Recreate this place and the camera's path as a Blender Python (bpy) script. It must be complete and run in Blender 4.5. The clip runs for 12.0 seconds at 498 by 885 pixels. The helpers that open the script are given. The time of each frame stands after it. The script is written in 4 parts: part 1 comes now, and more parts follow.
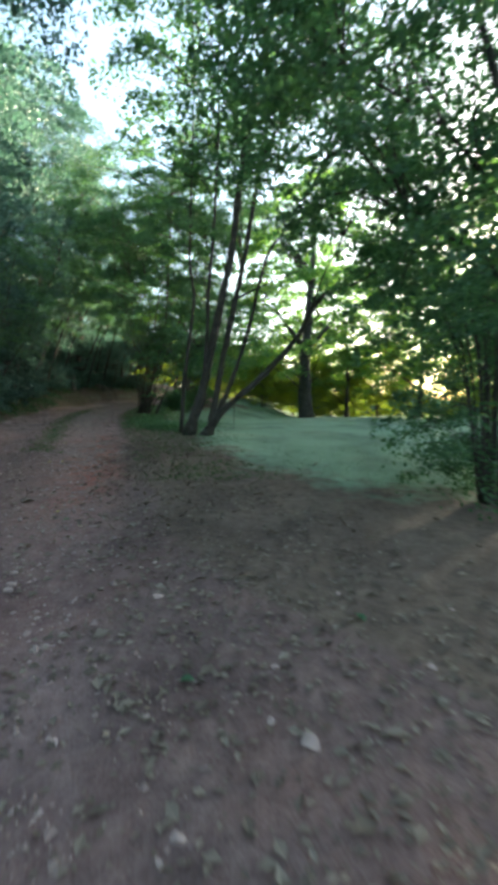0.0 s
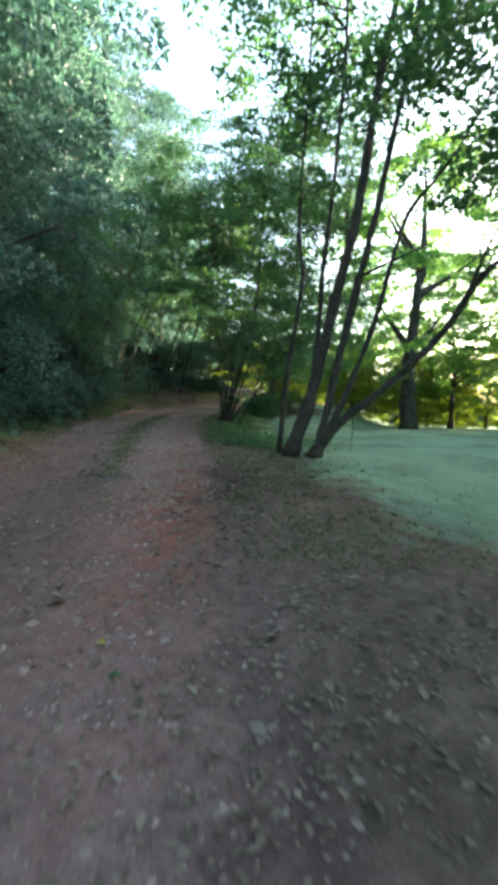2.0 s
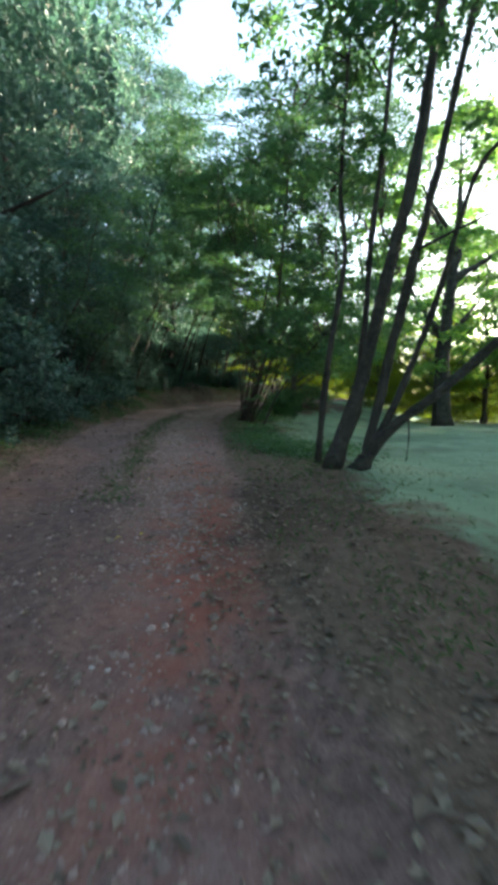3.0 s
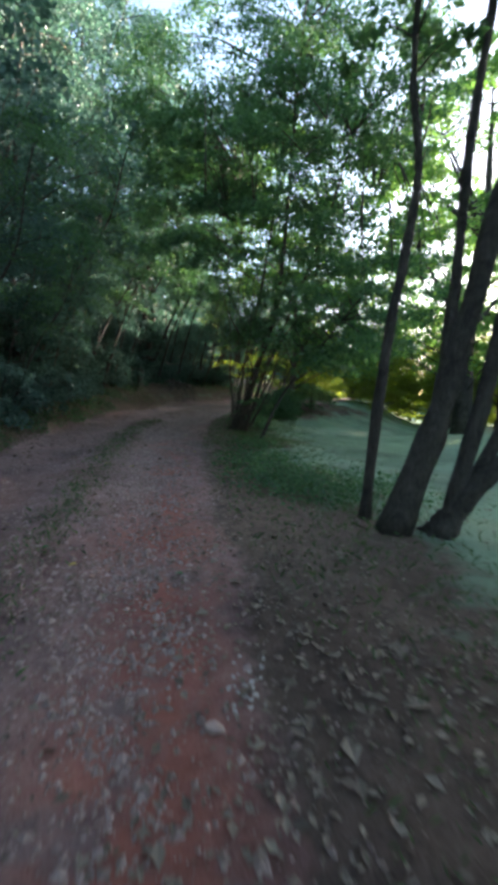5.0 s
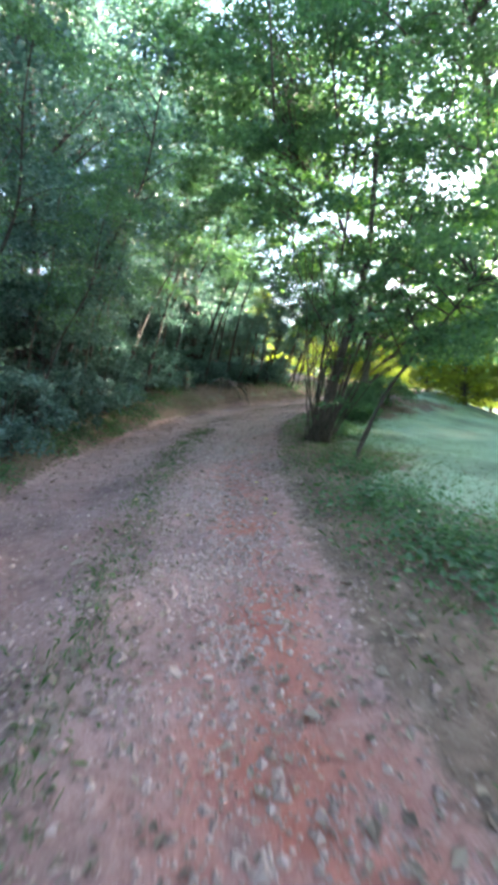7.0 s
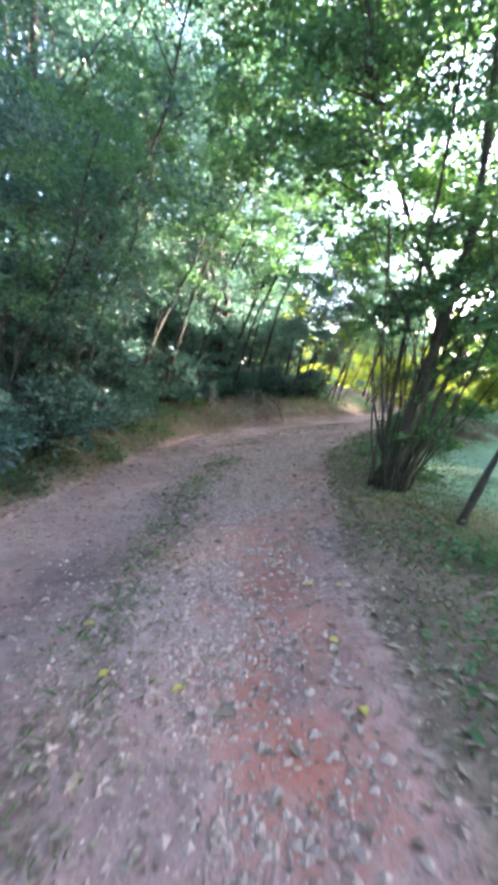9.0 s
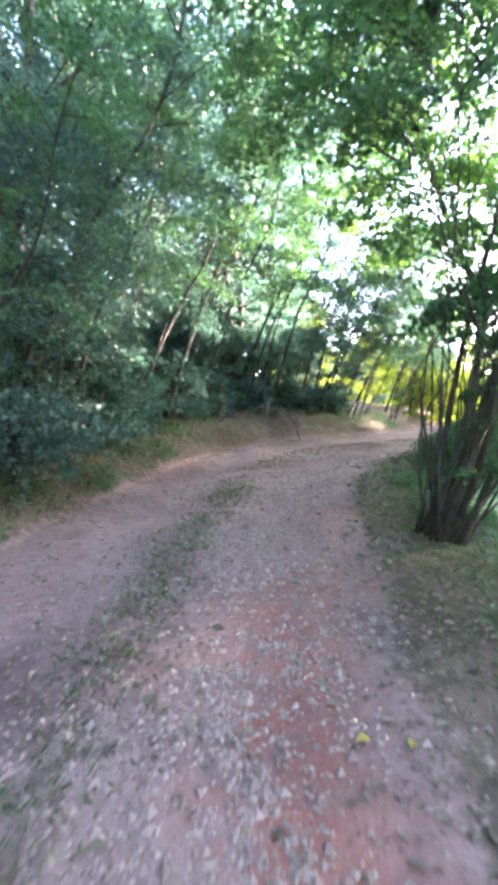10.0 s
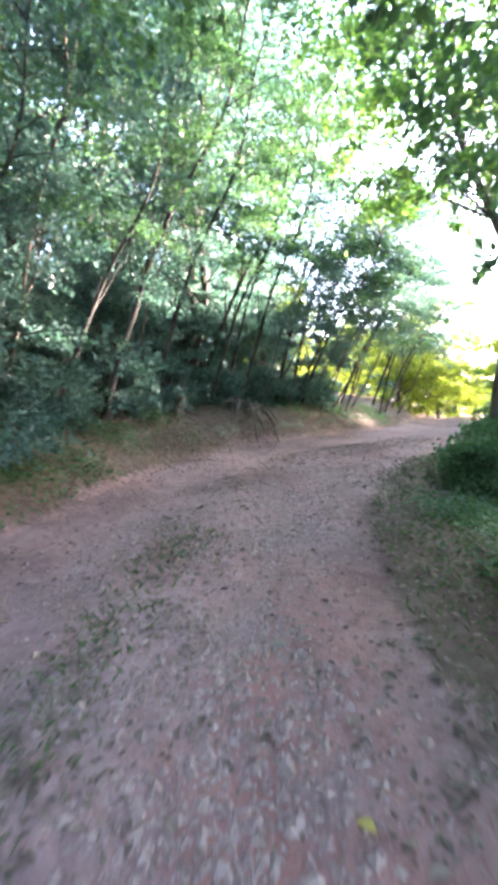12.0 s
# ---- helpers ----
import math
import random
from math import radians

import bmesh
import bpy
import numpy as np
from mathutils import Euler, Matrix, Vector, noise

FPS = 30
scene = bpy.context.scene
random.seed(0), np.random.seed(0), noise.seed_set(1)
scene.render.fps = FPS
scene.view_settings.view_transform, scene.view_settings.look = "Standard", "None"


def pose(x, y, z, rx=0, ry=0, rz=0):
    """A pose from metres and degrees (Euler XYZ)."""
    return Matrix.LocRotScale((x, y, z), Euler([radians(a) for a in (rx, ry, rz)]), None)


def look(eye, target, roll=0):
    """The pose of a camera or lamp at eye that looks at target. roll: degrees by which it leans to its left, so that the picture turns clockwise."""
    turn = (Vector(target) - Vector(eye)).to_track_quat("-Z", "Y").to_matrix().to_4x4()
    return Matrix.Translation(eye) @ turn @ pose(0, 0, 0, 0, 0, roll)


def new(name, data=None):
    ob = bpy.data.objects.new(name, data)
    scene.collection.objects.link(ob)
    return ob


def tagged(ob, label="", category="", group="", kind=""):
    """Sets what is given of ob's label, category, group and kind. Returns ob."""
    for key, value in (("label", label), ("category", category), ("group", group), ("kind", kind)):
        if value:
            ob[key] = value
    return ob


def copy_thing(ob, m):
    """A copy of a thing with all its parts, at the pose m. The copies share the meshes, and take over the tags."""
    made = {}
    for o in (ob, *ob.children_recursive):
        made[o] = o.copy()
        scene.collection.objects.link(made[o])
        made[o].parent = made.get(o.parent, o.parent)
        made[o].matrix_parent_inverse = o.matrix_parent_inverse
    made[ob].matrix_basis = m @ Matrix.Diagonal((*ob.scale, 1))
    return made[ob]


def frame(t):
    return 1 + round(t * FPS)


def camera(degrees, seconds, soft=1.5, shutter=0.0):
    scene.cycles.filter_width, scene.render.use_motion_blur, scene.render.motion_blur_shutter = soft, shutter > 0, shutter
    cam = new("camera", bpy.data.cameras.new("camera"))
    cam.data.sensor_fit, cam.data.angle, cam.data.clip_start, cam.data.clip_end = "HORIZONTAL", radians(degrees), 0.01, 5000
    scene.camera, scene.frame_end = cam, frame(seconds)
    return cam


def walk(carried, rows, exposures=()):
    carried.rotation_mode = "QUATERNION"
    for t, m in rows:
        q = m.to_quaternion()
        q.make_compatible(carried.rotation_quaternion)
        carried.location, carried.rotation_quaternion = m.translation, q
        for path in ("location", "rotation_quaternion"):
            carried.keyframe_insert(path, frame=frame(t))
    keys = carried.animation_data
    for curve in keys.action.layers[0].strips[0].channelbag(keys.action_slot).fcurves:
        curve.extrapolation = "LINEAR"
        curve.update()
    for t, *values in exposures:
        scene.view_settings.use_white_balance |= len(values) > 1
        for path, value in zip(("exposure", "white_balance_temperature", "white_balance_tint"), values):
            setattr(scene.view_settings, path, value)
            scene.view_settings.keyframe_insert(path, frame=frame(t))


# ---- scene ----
cam = camera(59.3, 12.0, soft=4.8, shutter=0.55)
PATH = [
    (0, 0, 0, 1.45, 86.44, 0.09, -0.02),
    (0.5, -0.243, 0.677, 1.476, 86.13, -0.66, 4.15),
    (1, -0.512, 1.314, 1.543, 87.13, 0.42, 6.79),
    (1.5, -0.714, 1.934, 1.595, 87.4, -1.26, 5.18),
    (2, -0.961, 2.582, 1.674, 86.74, -1.42, 9.19),
    (2.5, -1.209, 3.198, 1.773, 86.26, -0.94, 8.43),
    (3, -1.5, 3.825, 1.845, 85.89, -0.71, 10.89),
    (5, -2.257, 6.657, 2.097, 85.39, -1.44, 8.88),
    (5.5, -2.588, 7.313, 2.178, 84.09, 1.13, 11.65),
    (6, -2.853, 7.89, 2.217, 85.36, 2.43, 9.9),
    (6.5, -3.16, 8.424, 2.221, 84.76, 2.5, 15.15),
    (7, -3.396, 9.003, 2.282, 84.78, 1.12, 14.27),
    (7.5, -3.649, 9.638, 2.363, 88.46, -0.36, 16.45),
    (9.5, -4.371, 11.886, 2.575, 85.46, -1.05, 18.59),
    (10, -4.579, 12.486, 2.64, 87.48, -1.6, 19.69),
    (10.5, -4.717, 13.071, 2.634, 86.02, -1.89, 18.74),
    (11, -4.928, 13.691, 2.704, 85.88, -1.56, 19.54),
    (11.5, -5.087, 14.264, 2.756, 86.02, -1.22, 16.82),
    (12, -5.246, 14.909, 2.801, 86.47, -0.78, 16.29),
]
# seconds, stops, kelvin, tint
EXPOSURE = [(0.0, 3.0, 6500, 3), (1.5, 3.45, 6500, 3), (3.0, 2.95, 6350, 6), (5.0, 2.9, 6100, 14), (5.5, 3.35, 6100, 14), (6.0, 3.75, 6100, 14), (7.0, 4.5, 6100, 16), (7.5, 4.5, 6050, 18), (9.5, 5.0, 6100, 22), (10.5, 5.1, 6100, 25), (12.0, 4.95, 6050, 28)]
walk(cam, [(t, pose(*p)) for t, *p in PATH], EXPOSURE)

# ---- light ----
SUN_ELEVATION, SUN_BEARING = 10.5, 48.0     # bearing: degrees from +y towards +x
world = bpy.data.worlds.new("world")
scene.world = world
world.use_nodes = True
wn = world.node_tree.nodes
sky = wn.new("ShaderNodeTexSky")
sky.sky_type = "NISHITA"
sky.sun_disc = False
sky.sun_elevation = radians(SUN_ELEVATION)
sky.sun_rotation = radians(SUN_BEARING)
sky.air_density, sky.dust_density, sky.ozone_density = 1.0, 2.5, 1.0
wn["Background"].inputs["Strength"].default_value = 0.15
world.node_tree.links.new(sky.outputs["Color"], wn["Background"].inputs["Color"])
sun_data = bpy.data.lights.new("sun", "SUN")
sun_data.energy, sun_data.angle, sun_data.color = 4.0, radians(1.2), (1.0, 0.9, 0.72)
sun = new("sun", sun_data)
se, sb = radians(SUN_ELEVATION), radians(SUN_BEARING)
sun.matrix_basis = look((0, 0, 30), Vector((0, 0, 30)) - Vector((math.sin(sb) * math.cos(se), math.cos(sb) * math.cos(se), math.sin(se))))

# ---- materials ----
def node_mat(name):
    m = bpy.data.materials.new(name)
    m.use_nodes = True
    nt = m.node_tree
    return m, nt, nt.nodes, nt.nodes["Principled BSDF"]


def noise_node(nt, scale, detail=4.0, rough=0.6, vec=None):
    n = nt.nodes.new("ShaderNodeTexNoise")
    n.inputs["Scale"].default_value, n.inputs["Detail"].default_value, n.inputs["Roughness"].default_value = scale, detail, rough
    if vec is None:
        vec = nt.nodes.new("ShaderNodeTexCoord").outputs["Object"]
    nt.links.new(vec, n.inputs["Vector"])
    return n


def ramp(nt, fac, stops):
    r = nt.nodes.new("ShaderNodeValToRGB")
    e = r.color_ramp.elements
    while len(e) < len(stops):
        e.new(0.5)
    for k, (p, c) in zip(e, stops):
        k.position, k.color = p, (*c, 1)
    nt.links.new(fac, r.inputs["Fac"])
    return r.outputs["Color"]


def mix(nt, fac, a, b, mode="MIX"):
    n = nt.nodes.new("ShaderNodeMix")
    n.data_type, n.blend_type = "RGBA", mode
    for sock, v in ((n.inputs[0], fac), (n.inputs[6], a), (n.inputs[7], b)):
        if isinstance(v, (int, float)):
            sock.default_value = v
        elif isinstance(v, tuple):
            sock.default_value = (*v, 1)
        else:
            nt.links.new(v, sock)
    return n.outputs[2]


def math_node(nt, op, a, b=0.0):
    n = nt.nodes.new("ShaderNodeMath")
    n.operation = op
    for sock, v in zip(n.inputs, (a, b)):
        if isinstance(v, (int, float)):
            sock.default_value = v
        else:
            nt.links.new(v, sock)
    return n.outputs[0]


def bump(nt, bsdf, height, strength=0.4, distance=0.02):
    b = nt.nodes.new("ShaderNodeBump")
    b.inputs["Strength"].default_value, b.inputs["Distance"].default_value = strength, distance
    nt.links.new(height, b.inputs["Height"])
    nt.links.new(b.outputs["Normal"], bsdf.inputs["Normal"])


def leaf_material(name, dark, mid, light, through_light=0.45, rough=0.45, gloss=0.45, tint=(1.1, 1.25, 0.6)):
    """Leaves that vary from one to the next, let light through and shine a little."""
    m, nt, ns, p = node_mat(name)
    geo = ns.new("ShaderNodeNewGeometry")
    big = noise_node(nt, 0.7, 2.0)
    f = math_node(nt, "ADD", math_node(nt, "MULTIPLY", geo.outputs["Random Per Island"], 0.6), math_node(nt, "MULTIPLY", big.outputs["Fac"], 0.45))
    col = ramp(nt, f, [(0.1, dark), (0.5, mid), (0.95, light)])
    nt.links.new(col, p.inputs["Base Color"])
    p.inputs["Roughness"].default_value = rough
    p.inputs["Specular IOR Level"].default_value = gloss
    t = ns.new("ShaderNodeBsdfTranslucent")
    nt.links.new(mix(nt, 1.0, col, tint, "MULTIPLY"), t.inputs["Color"])
    s = ns.new("ShaderNodeMixShader")
    s.inputs[0].default_value = through_light
    nt.links.new(p.outputs[0], s.inputs[1])
    nt.links.new(t.outputs[0], s.inputs[2])
    nt.links.new(s.outputs[0], ns["Material Output"].inputs["Surface"])
    return m


def bark_material(name, dark, light):
    m, nt, ns, p = node_mat(name)
    co = ns.new("ShaderNodeTexCoord")
    mp = ns.new("ShaderNodeMapping")
    mp.inputs["Scale"].default_value = (1, 1, 0.25)
    nt.links.new(co.outputs["Object"], mp.inputs["Vector"])
    fine, broad = noise_node(nt, 40, 5, 0.7, mp.outputs[0]), noise_node(nt, 5, 3, 0.6, co.outputs["Object"])
    f = math_node(nt, "ADD", math_node(nt, "MULTIPLY", fine.outputs["Fac"], 0.5), math_node(nt, "MULTIPLY", broad.outputs["Fac"], 0.5))
    nt.links.new(ramp(nt, f, [(0.35, dark), (0.55, tuple(0.5 * (a + b) for a, b in zip(dark, light))), (0.72, light)]), p.inputs["Base Color"])
    p.inputs["Roughness"].default_value = 0.9
    bump(nt, p, f, 1.0, 0.05)
    return m


def ground_material():
    """Packed reddish earth on the track, leaf-strewn soil beside it, mown grass on the meadow; 'cover' says which."""
    m, nt, ns, p = node_mat("ground_earth")
    at = ns.new("ShaderNodeAttribute")
    at.attribute_name = "cover"
    sep = ns.new("ShaderNodeSeparateColor")
    nt.links.new(at.outputs["Color"], sep.inputs[0])
    track, grass, litter = sep.outputs[0], sep.outputs[1], sep.outputs[2]
    broad, fine, grit = noise_node(nt, 0.9, 3), noise_node(nt, 9, 6, 0.7), noise_node(nt, 70, 4, 0.7)
    dirt = ramp(nt, broad.outputs["Fac"], [(0.3, (0.105, 0.054, 0.048)), (0.5, (0.180, 0.094, 0.080)), (0.68, (0.25, 0.105, 0.075))])
    dirt = mix(nt, 0.55, dirt, ramp(nt, fine.outputs["Fac"], [(0.32, (0.065, 0.042, 0.038)), (0.52, (0.22, 0.13, 0.112)), (0.72, (0.37, 0.25, 0.22))]))
    dirt = mix(nt, 0.3, dirt, ramp(nt, grit.outputs["Fac"], [(0.35, (0.06, 0.045, 0.042)), (0.7, (0.34, 0.28, 0.26))]))
    soil = ramp(nt, fine.outputs["Fac"], [(0.3, (0.085, 0.062, 0.050)), (0.5, (0.190, 0.126, 0.096)), (0.72, (0.29, 0.208, 0.160))])
    soil = mix(nt, 0.35, soil, ramp(nt, grit.outputs["Fac"], [(0.4, (0.07, 0.05, 0.04)), (0.7, (0.24, 0.185, 0.14))]))
    turf = ramp(nt, noise_node(nt, 0.45, 4).outputs["Fac"], [(0.3, (0.22, 0.32, 0.22)), (0.55, (0.28, 0.39, 0.28)), (0.75, (0.36, 0.39, 0.27))])
    turf = mix(nt, 0.4, turf, ramp(nt, grit.outputs["Fac"], [(0.35, (0.12, 0.18, 0.10)), (0.7, (0.34, 0.46, 0.30))]))
    pale = ramp(nt, broad.outputs["Fac"], [(0.3, (0.260, 0.150, 0.144)), (0.5, (0.344, 0.189, 0.175)), (0.60, (0.353, 0.168, 0.147)), (0.72, (0.319, 0.113, 0.080))])
    pale = mix(nt, 0.45, pale, ramp(nt, fine.outputs["Fac"], [(0.32, (0.126, 0.080, 0.071)), (0.52, (0.311, 0.214, 0.197)), (0.72, (0.470, 0.370, 0.344))]))
    pale = mix(nt, 0.25, pale, ramp(nt, grit.outputs["Fac"], [(0.35, (0.101, 0.076, 0.071)), (0.7, (0.462, 0.403, 0.386))]))
    dirt = mix(nt, litter, dirt, pale)
    red = math_node(nt, "MULTIPLY", at.outputs["Alpha"], ramp(nt, noise_node(nt, 2.2, 5, 0.65).outputs["Fac"], [(0.36, (0, 0, 0)), (0.54, (1, 1, 1))]))
    dirt = mix(nt, red, dirt, mix(nt, 0.3, (0.36, 0.105, 0.066), dirt))
    edge = math_node(nt, "ADD", track, math_node(nt, "MULTIPLY", math_node(nt, "SUBTRACT", fine.outputs["Fac"], 0.5), 0.9))
    edge = ramp(nt, edge, [(0.38, (0, 0, 0)), (0.62, (1, 1, 1))])
    gedge = math_node(nt, "ADD", grass, math_node(nt, "MULTIPLY", math_node(nt, "SUBTRACT", noise_node(nt, 3, 5).outputs["Fac"], 0.5), 0.9))
    gedge = ramp(nt, gedge, [(0.35, (0, 0, 0)), (0.65, (1, 1, 1))])
    col = mix(nt, gedge, soil, turf)
    col = mix(nt, edge, col, dirt)
    damp = ramp(nt, noise_node(nt, 0.55, 5, 0.62).outputs["Fac"], [(0.34, (0.58, 0.56, 0.58)), (0.52, (1, 1, 1)), (0.7, (1.12, 1.1, 1.08))])
    col = mix(nt, 1.0, col, damp, "MULTIPLY")
    nt.links.new(col, p.inputs["Base Color"])
    p.inputs["Roughness"].default_value = 0.92
    p.inputs["Specular IOR Level"].default_value = 0.2
    h = math_node(nt, "ADD", fine.outputs["Fac"], math_node(nt, "MULTIPLY", grit.outputs["Fac"], 0.4))
    bump(nt, p, h, 0.7, 0.03)
    return m


def stone_material(name, dark, light):
    m, nt, ns, p = node_mat(name)
    info, geo = ns.new("ShaderNodeObjectInfo"), ns.new("ShaderNodeNewGeometry")
    f = math_node(nt, "ADD", math_node(nt, "MULTIPLY", geo.outputs["Random Per Island"], 0.5), math_node(nt, "MULTIPLY", info.outputs["Random"], 0.25))
    f = math_node(nt, "ADD", f, math_node(nt, "MULTIPLY", noise_node(nt, 25, 4).outputs["Fac"], 0.35))
    nt.links.new(ramp(nt, f, [(0.15, dark), (0.9, light)]), p.inputs["Base Color"])
    p.inputs["Roughness"].default_value = 0.85
    bump(nt, p, noise_node(nt, 60, 4).outputs["Fac"], 0.4, 0.01)
    return m


LEAF_GREEN = leaf_material("leaf_green", (0.044, 0.105, 0.062), (0.088, 0.180, 0.104), (0.155, 0.255, 0.140), 0.55)
LEAF_DARK = leaf_material("leaf_dark", (0.044, 0.100, 0.088), (0.080, 0.156, 0.136), (0.140, 0.226, 0.196), 0.45, 0.38, 0.6, (1.05, 1.2, 0.9))
# yellow-green of leaves with low sun behind them, put into the leaf colour
LEAF_SUNLIT_LOOK = leaf_material("leaf_sunlit_look", (0.10, 0.15, 0.02), (0.19, 0.23, 0.035), (0.30, 0.32, 0.06), 0.55)
LEAF_LIGHT = leaf_material("leaf_light", (0.085, 0.175, 0.062), (0.150, 0.265, 0.090), (0.240, 0.340, 0.125), 0.62)
LEAF_DRY = leaf_material("leaf_dry", (0.110, 0.082, 0.064), (0.19, 0.145, 0.112), (0.34, 0.275, 0.215), 0.15, 0.7, 0.2, (1.0, 0.88, 0.75))
LEAF_YELLOW = leaf_material("leaf_yellow", (0.34, 0.25, 0.05), (0.42, 0.33, 0.08), (0.50, 0.42, 0.14), 0.2, 0.6, 0.3, (1.0, 0.9, 0.5))
MEADOW_GRASS = leaf_material("meadow_blade", (0.20, 0.30, 0.20), (0.27, 0.38, 0.27), (0.36, 0.43, 0.30), 0.3)
GRASS = leaf_material("grass_blade", (0.05, 0.10, 0.03), (0.085, 0.155, 0.055), (0.16, 0.21, 0.09), 0.3)
BARK = bark_material("bark_dark", (0.015, 0.012, 0.010), (0.135, 0.118, 0.095))
BARK_MID = bark_material("bark_brown", (0.03, 0.024, 0.017), (0.16, 0.132, 0.095))
BARK_PALE = bark_material("bark_pale", (0.06, 0.05, 0.04), (0.22, 0.19, 0.155))
EARTH = ground_material()
STONE = stone_material("stone_grey", (0.20, 0.128, 0.108), (0.45, 0.325, 0.285))
STONE_RED = stone_material("stone_red", (0.13, 0.075, 0.06), (0.34, 0.20, 0.16))


# ---- shape helpers ----
def np_mesh(name, v, f, mat, smooth=True):
    """A mesh from arrays: v (n, 3), f (m, 3 or 4)."""
    v, f = np.asarray(v, dtype=np.float32), np.asarray(f, dtype=np.int32)
    me = bpy.data.meshes.new(name)
    me.vertices.add(len(v))
    me.vertices.foreach_set("co", v.ravel())
    k = f.shape[1]
    me.loops.add(f.size)
    me.loops.foreach_set("vertex_index", f.ravel())
    me.polygons.add(len(f))
    me.polygons.foreach_set("loop_start", np.arange(0, f.size, k, dtype=np.int32))
    me.polygons.foreach_set("use_smooth", np.full(len(f), smooth))
    me.materials.append(mat)
    me.update(calc_edges=True)
    return me


def join(pieces):
    vs, fs, n = [], [], 0
    for v, f in pieces:
        vs.append(v)
        fs.append(np.asarray(f) + n)
        n += len(v)
    return np.concatenate(vs), np.concatenate(fs)


def curve_points(pts, n):
    """n points along a smooth line through pts (Catmull-Rom)."""
    p = np.asarray(pts, float)
    p = np.vstack([2 * p[0] - p[1], p, 2 * p[-1] - p[-2]])
    out = []
    for s in np.linspace(0, len(pts) - 1 - 1e-6, n):
        i, t = int(s), s - int(s)
        a, b, c, d = p[i:i + 4]
        out.append(0.5 * ((2 * b) + (c - a) * t + (2 * a - 5 * b + 4 * c - d) * t * t + (3 * b - a - 3 * c + d) * t ** 3))
    return np.array(out)


def tube(pts, r0, r1, n=8, sides=7, rng=None, flare=0.0, knots=0.0):
    """A tapered, slightly uneven limb along pts, closed at both ends."""
    c = curve_points(pts, n)
    t = np.linspace(0, 1, n)
    rad = (r0 + (r1 - r0) * t ** 0.9) * (1 + flare * np.exp(-t * n * 0.9))
    if rng is not None:
        rad = rad * (1 + knots * rng.normal(size=n))
    d = np.gradient(c, axis=0)
    d /= np.linalg.norm(d, axis=1)[:, None] + 1e-9
    a = np.cross(d, (0.31, 0.87, 0.05))
    a /= np.linalg.norm(a, axis=1)[:, None] + 1e-9
    b = np.cross(d, a)
    ang = np.linspace(0, 2 * math.pi, sides, endpoint=False)
    wob = 1 + (0.13 * rng.normal(size=(n, sides)) if rng is not None else 0)
    ring = (np.cos(ang)[None, :, None] * a[:, None] + np.sin(ang)[None, :, None] * b[:, None]) * (rad[:, None] * wob)[..., None]
    v = (c[:, None] + ring).reshape(-1, 3)
    f = [(i * sides + j, i * sides + (j + 1) % sides, (i + 1) * sides + (j + 1) % sides, (i + 1) * sides + j) for i in range(n - 1) for j in range(sides)]
    v = np.vstack([v, c[0], c[-1]])
    e = n * sides
    for j in range(0, sides):
        f.append((e, (j + 1) % sides, j, j))
        f.append((e + 1, e - sides + j, e - sides + (j + 1) % sides, e - sides + (j + 1) % sides))
    # triangles as quads would be degenerate: split all into triangles
    tri = []
    for q in f:
        tri.append(q[:3])
        if q[2] != q[3]:
            tri.append((q[0], q[2], q[3]))
    return v, np.array(tri)


def leaf_quads(c, size, rng, tilt=0.9, droop=0.35):
    """One folded, pointed leaf at each of the points c."""
    n = len(c)
    yaw = rng.uniform(0, 2 * math.pi, n)
    pitch = -droop + rng.normal(0, tilt * 0.6, n)
    d = np.stack([np.cos(yaw) * np.cos(pitch), np.sin(yaw) * np.cos(pitch), np.sin(pitch)], 1)
    up = rng.normal(0, tilt, (n, 3)) + (0, 0, 1)
    s = np.cross(d, up)
    s /= np.linalg.norm(s, axis=1)[:, None] + 1e-9
    nrm = np.cross(s, d)
    ln = (size * rng.uniform(0.6, 1.35, n))[:, None]
    v = np.stack([c - d * ln * 0.5, c + s * ln * 0.3 + nrm * ln * 0.08, c + d * ln * 0.5 - nrm * ln * 0.06, c - s * ln * 0.3 + nrm * ln * 0.08], 1).reshape(-1, 3)
    return v, np.arange(4 * n).reshape(n, 4)


def spray_points(rng, centre, axis, length, n):
    """Leaf places on a spray: a flat, drooping fan of twigs."""
    t = rng.uniform(0, 1, n) ** 0.7
    w = rng.normal(0, 0.28, n) * length * (0.35 + 0.8 * np.sin(math.pi * np.clip(t, 0.05, 0.95)))
    ax = np.array([math.cos(axis), math.sin(axis)])
    side = np.array([-ax[1], ax[0]])
    xy = ax * (t[:, None] - 0.5) * length + side * w[:, None]
    z = -0.28 * length * t ** 2 - 0.5 * w ** 2 / length + rng.normal(0, 0.07 * length, n)
    return centre + np.column_stack([xy, z])


def part(name, me, parent, label=""):
    ob = new(name, me)
    ob.parent = parent
    return tagged(ob, label)


def thing(name, at, label, category, group="", kind=""):
    ob = new(name)
    ob.empty_display_size = 0.2
    ob.location = at
    return tagged(ob, label, category, group, kind)


# ---- the lie of the land ----
TRACK = curve_points([(5.5, -24), (2.4, -11), (0.4, -4.5), (-1.3, 0), (-3.05, 5), (-4.35, 9.3), (-5.1, 11.5), (-5.95, 14), (-6.6, 16.3),
                      (-7.05, 19.3), (-6.95, 22), (-6.2, 24.0), (-4.9, 25.7), (-3.6, 27.8), (-2.6, 31), (-1.6, 36), (0, 46), (3, 70)], 420)
TANGENT = np.gradient(TRACK, axis=0)
TANGENT /= np.linalg.norm(TANGENT, axis=1)[:, None]


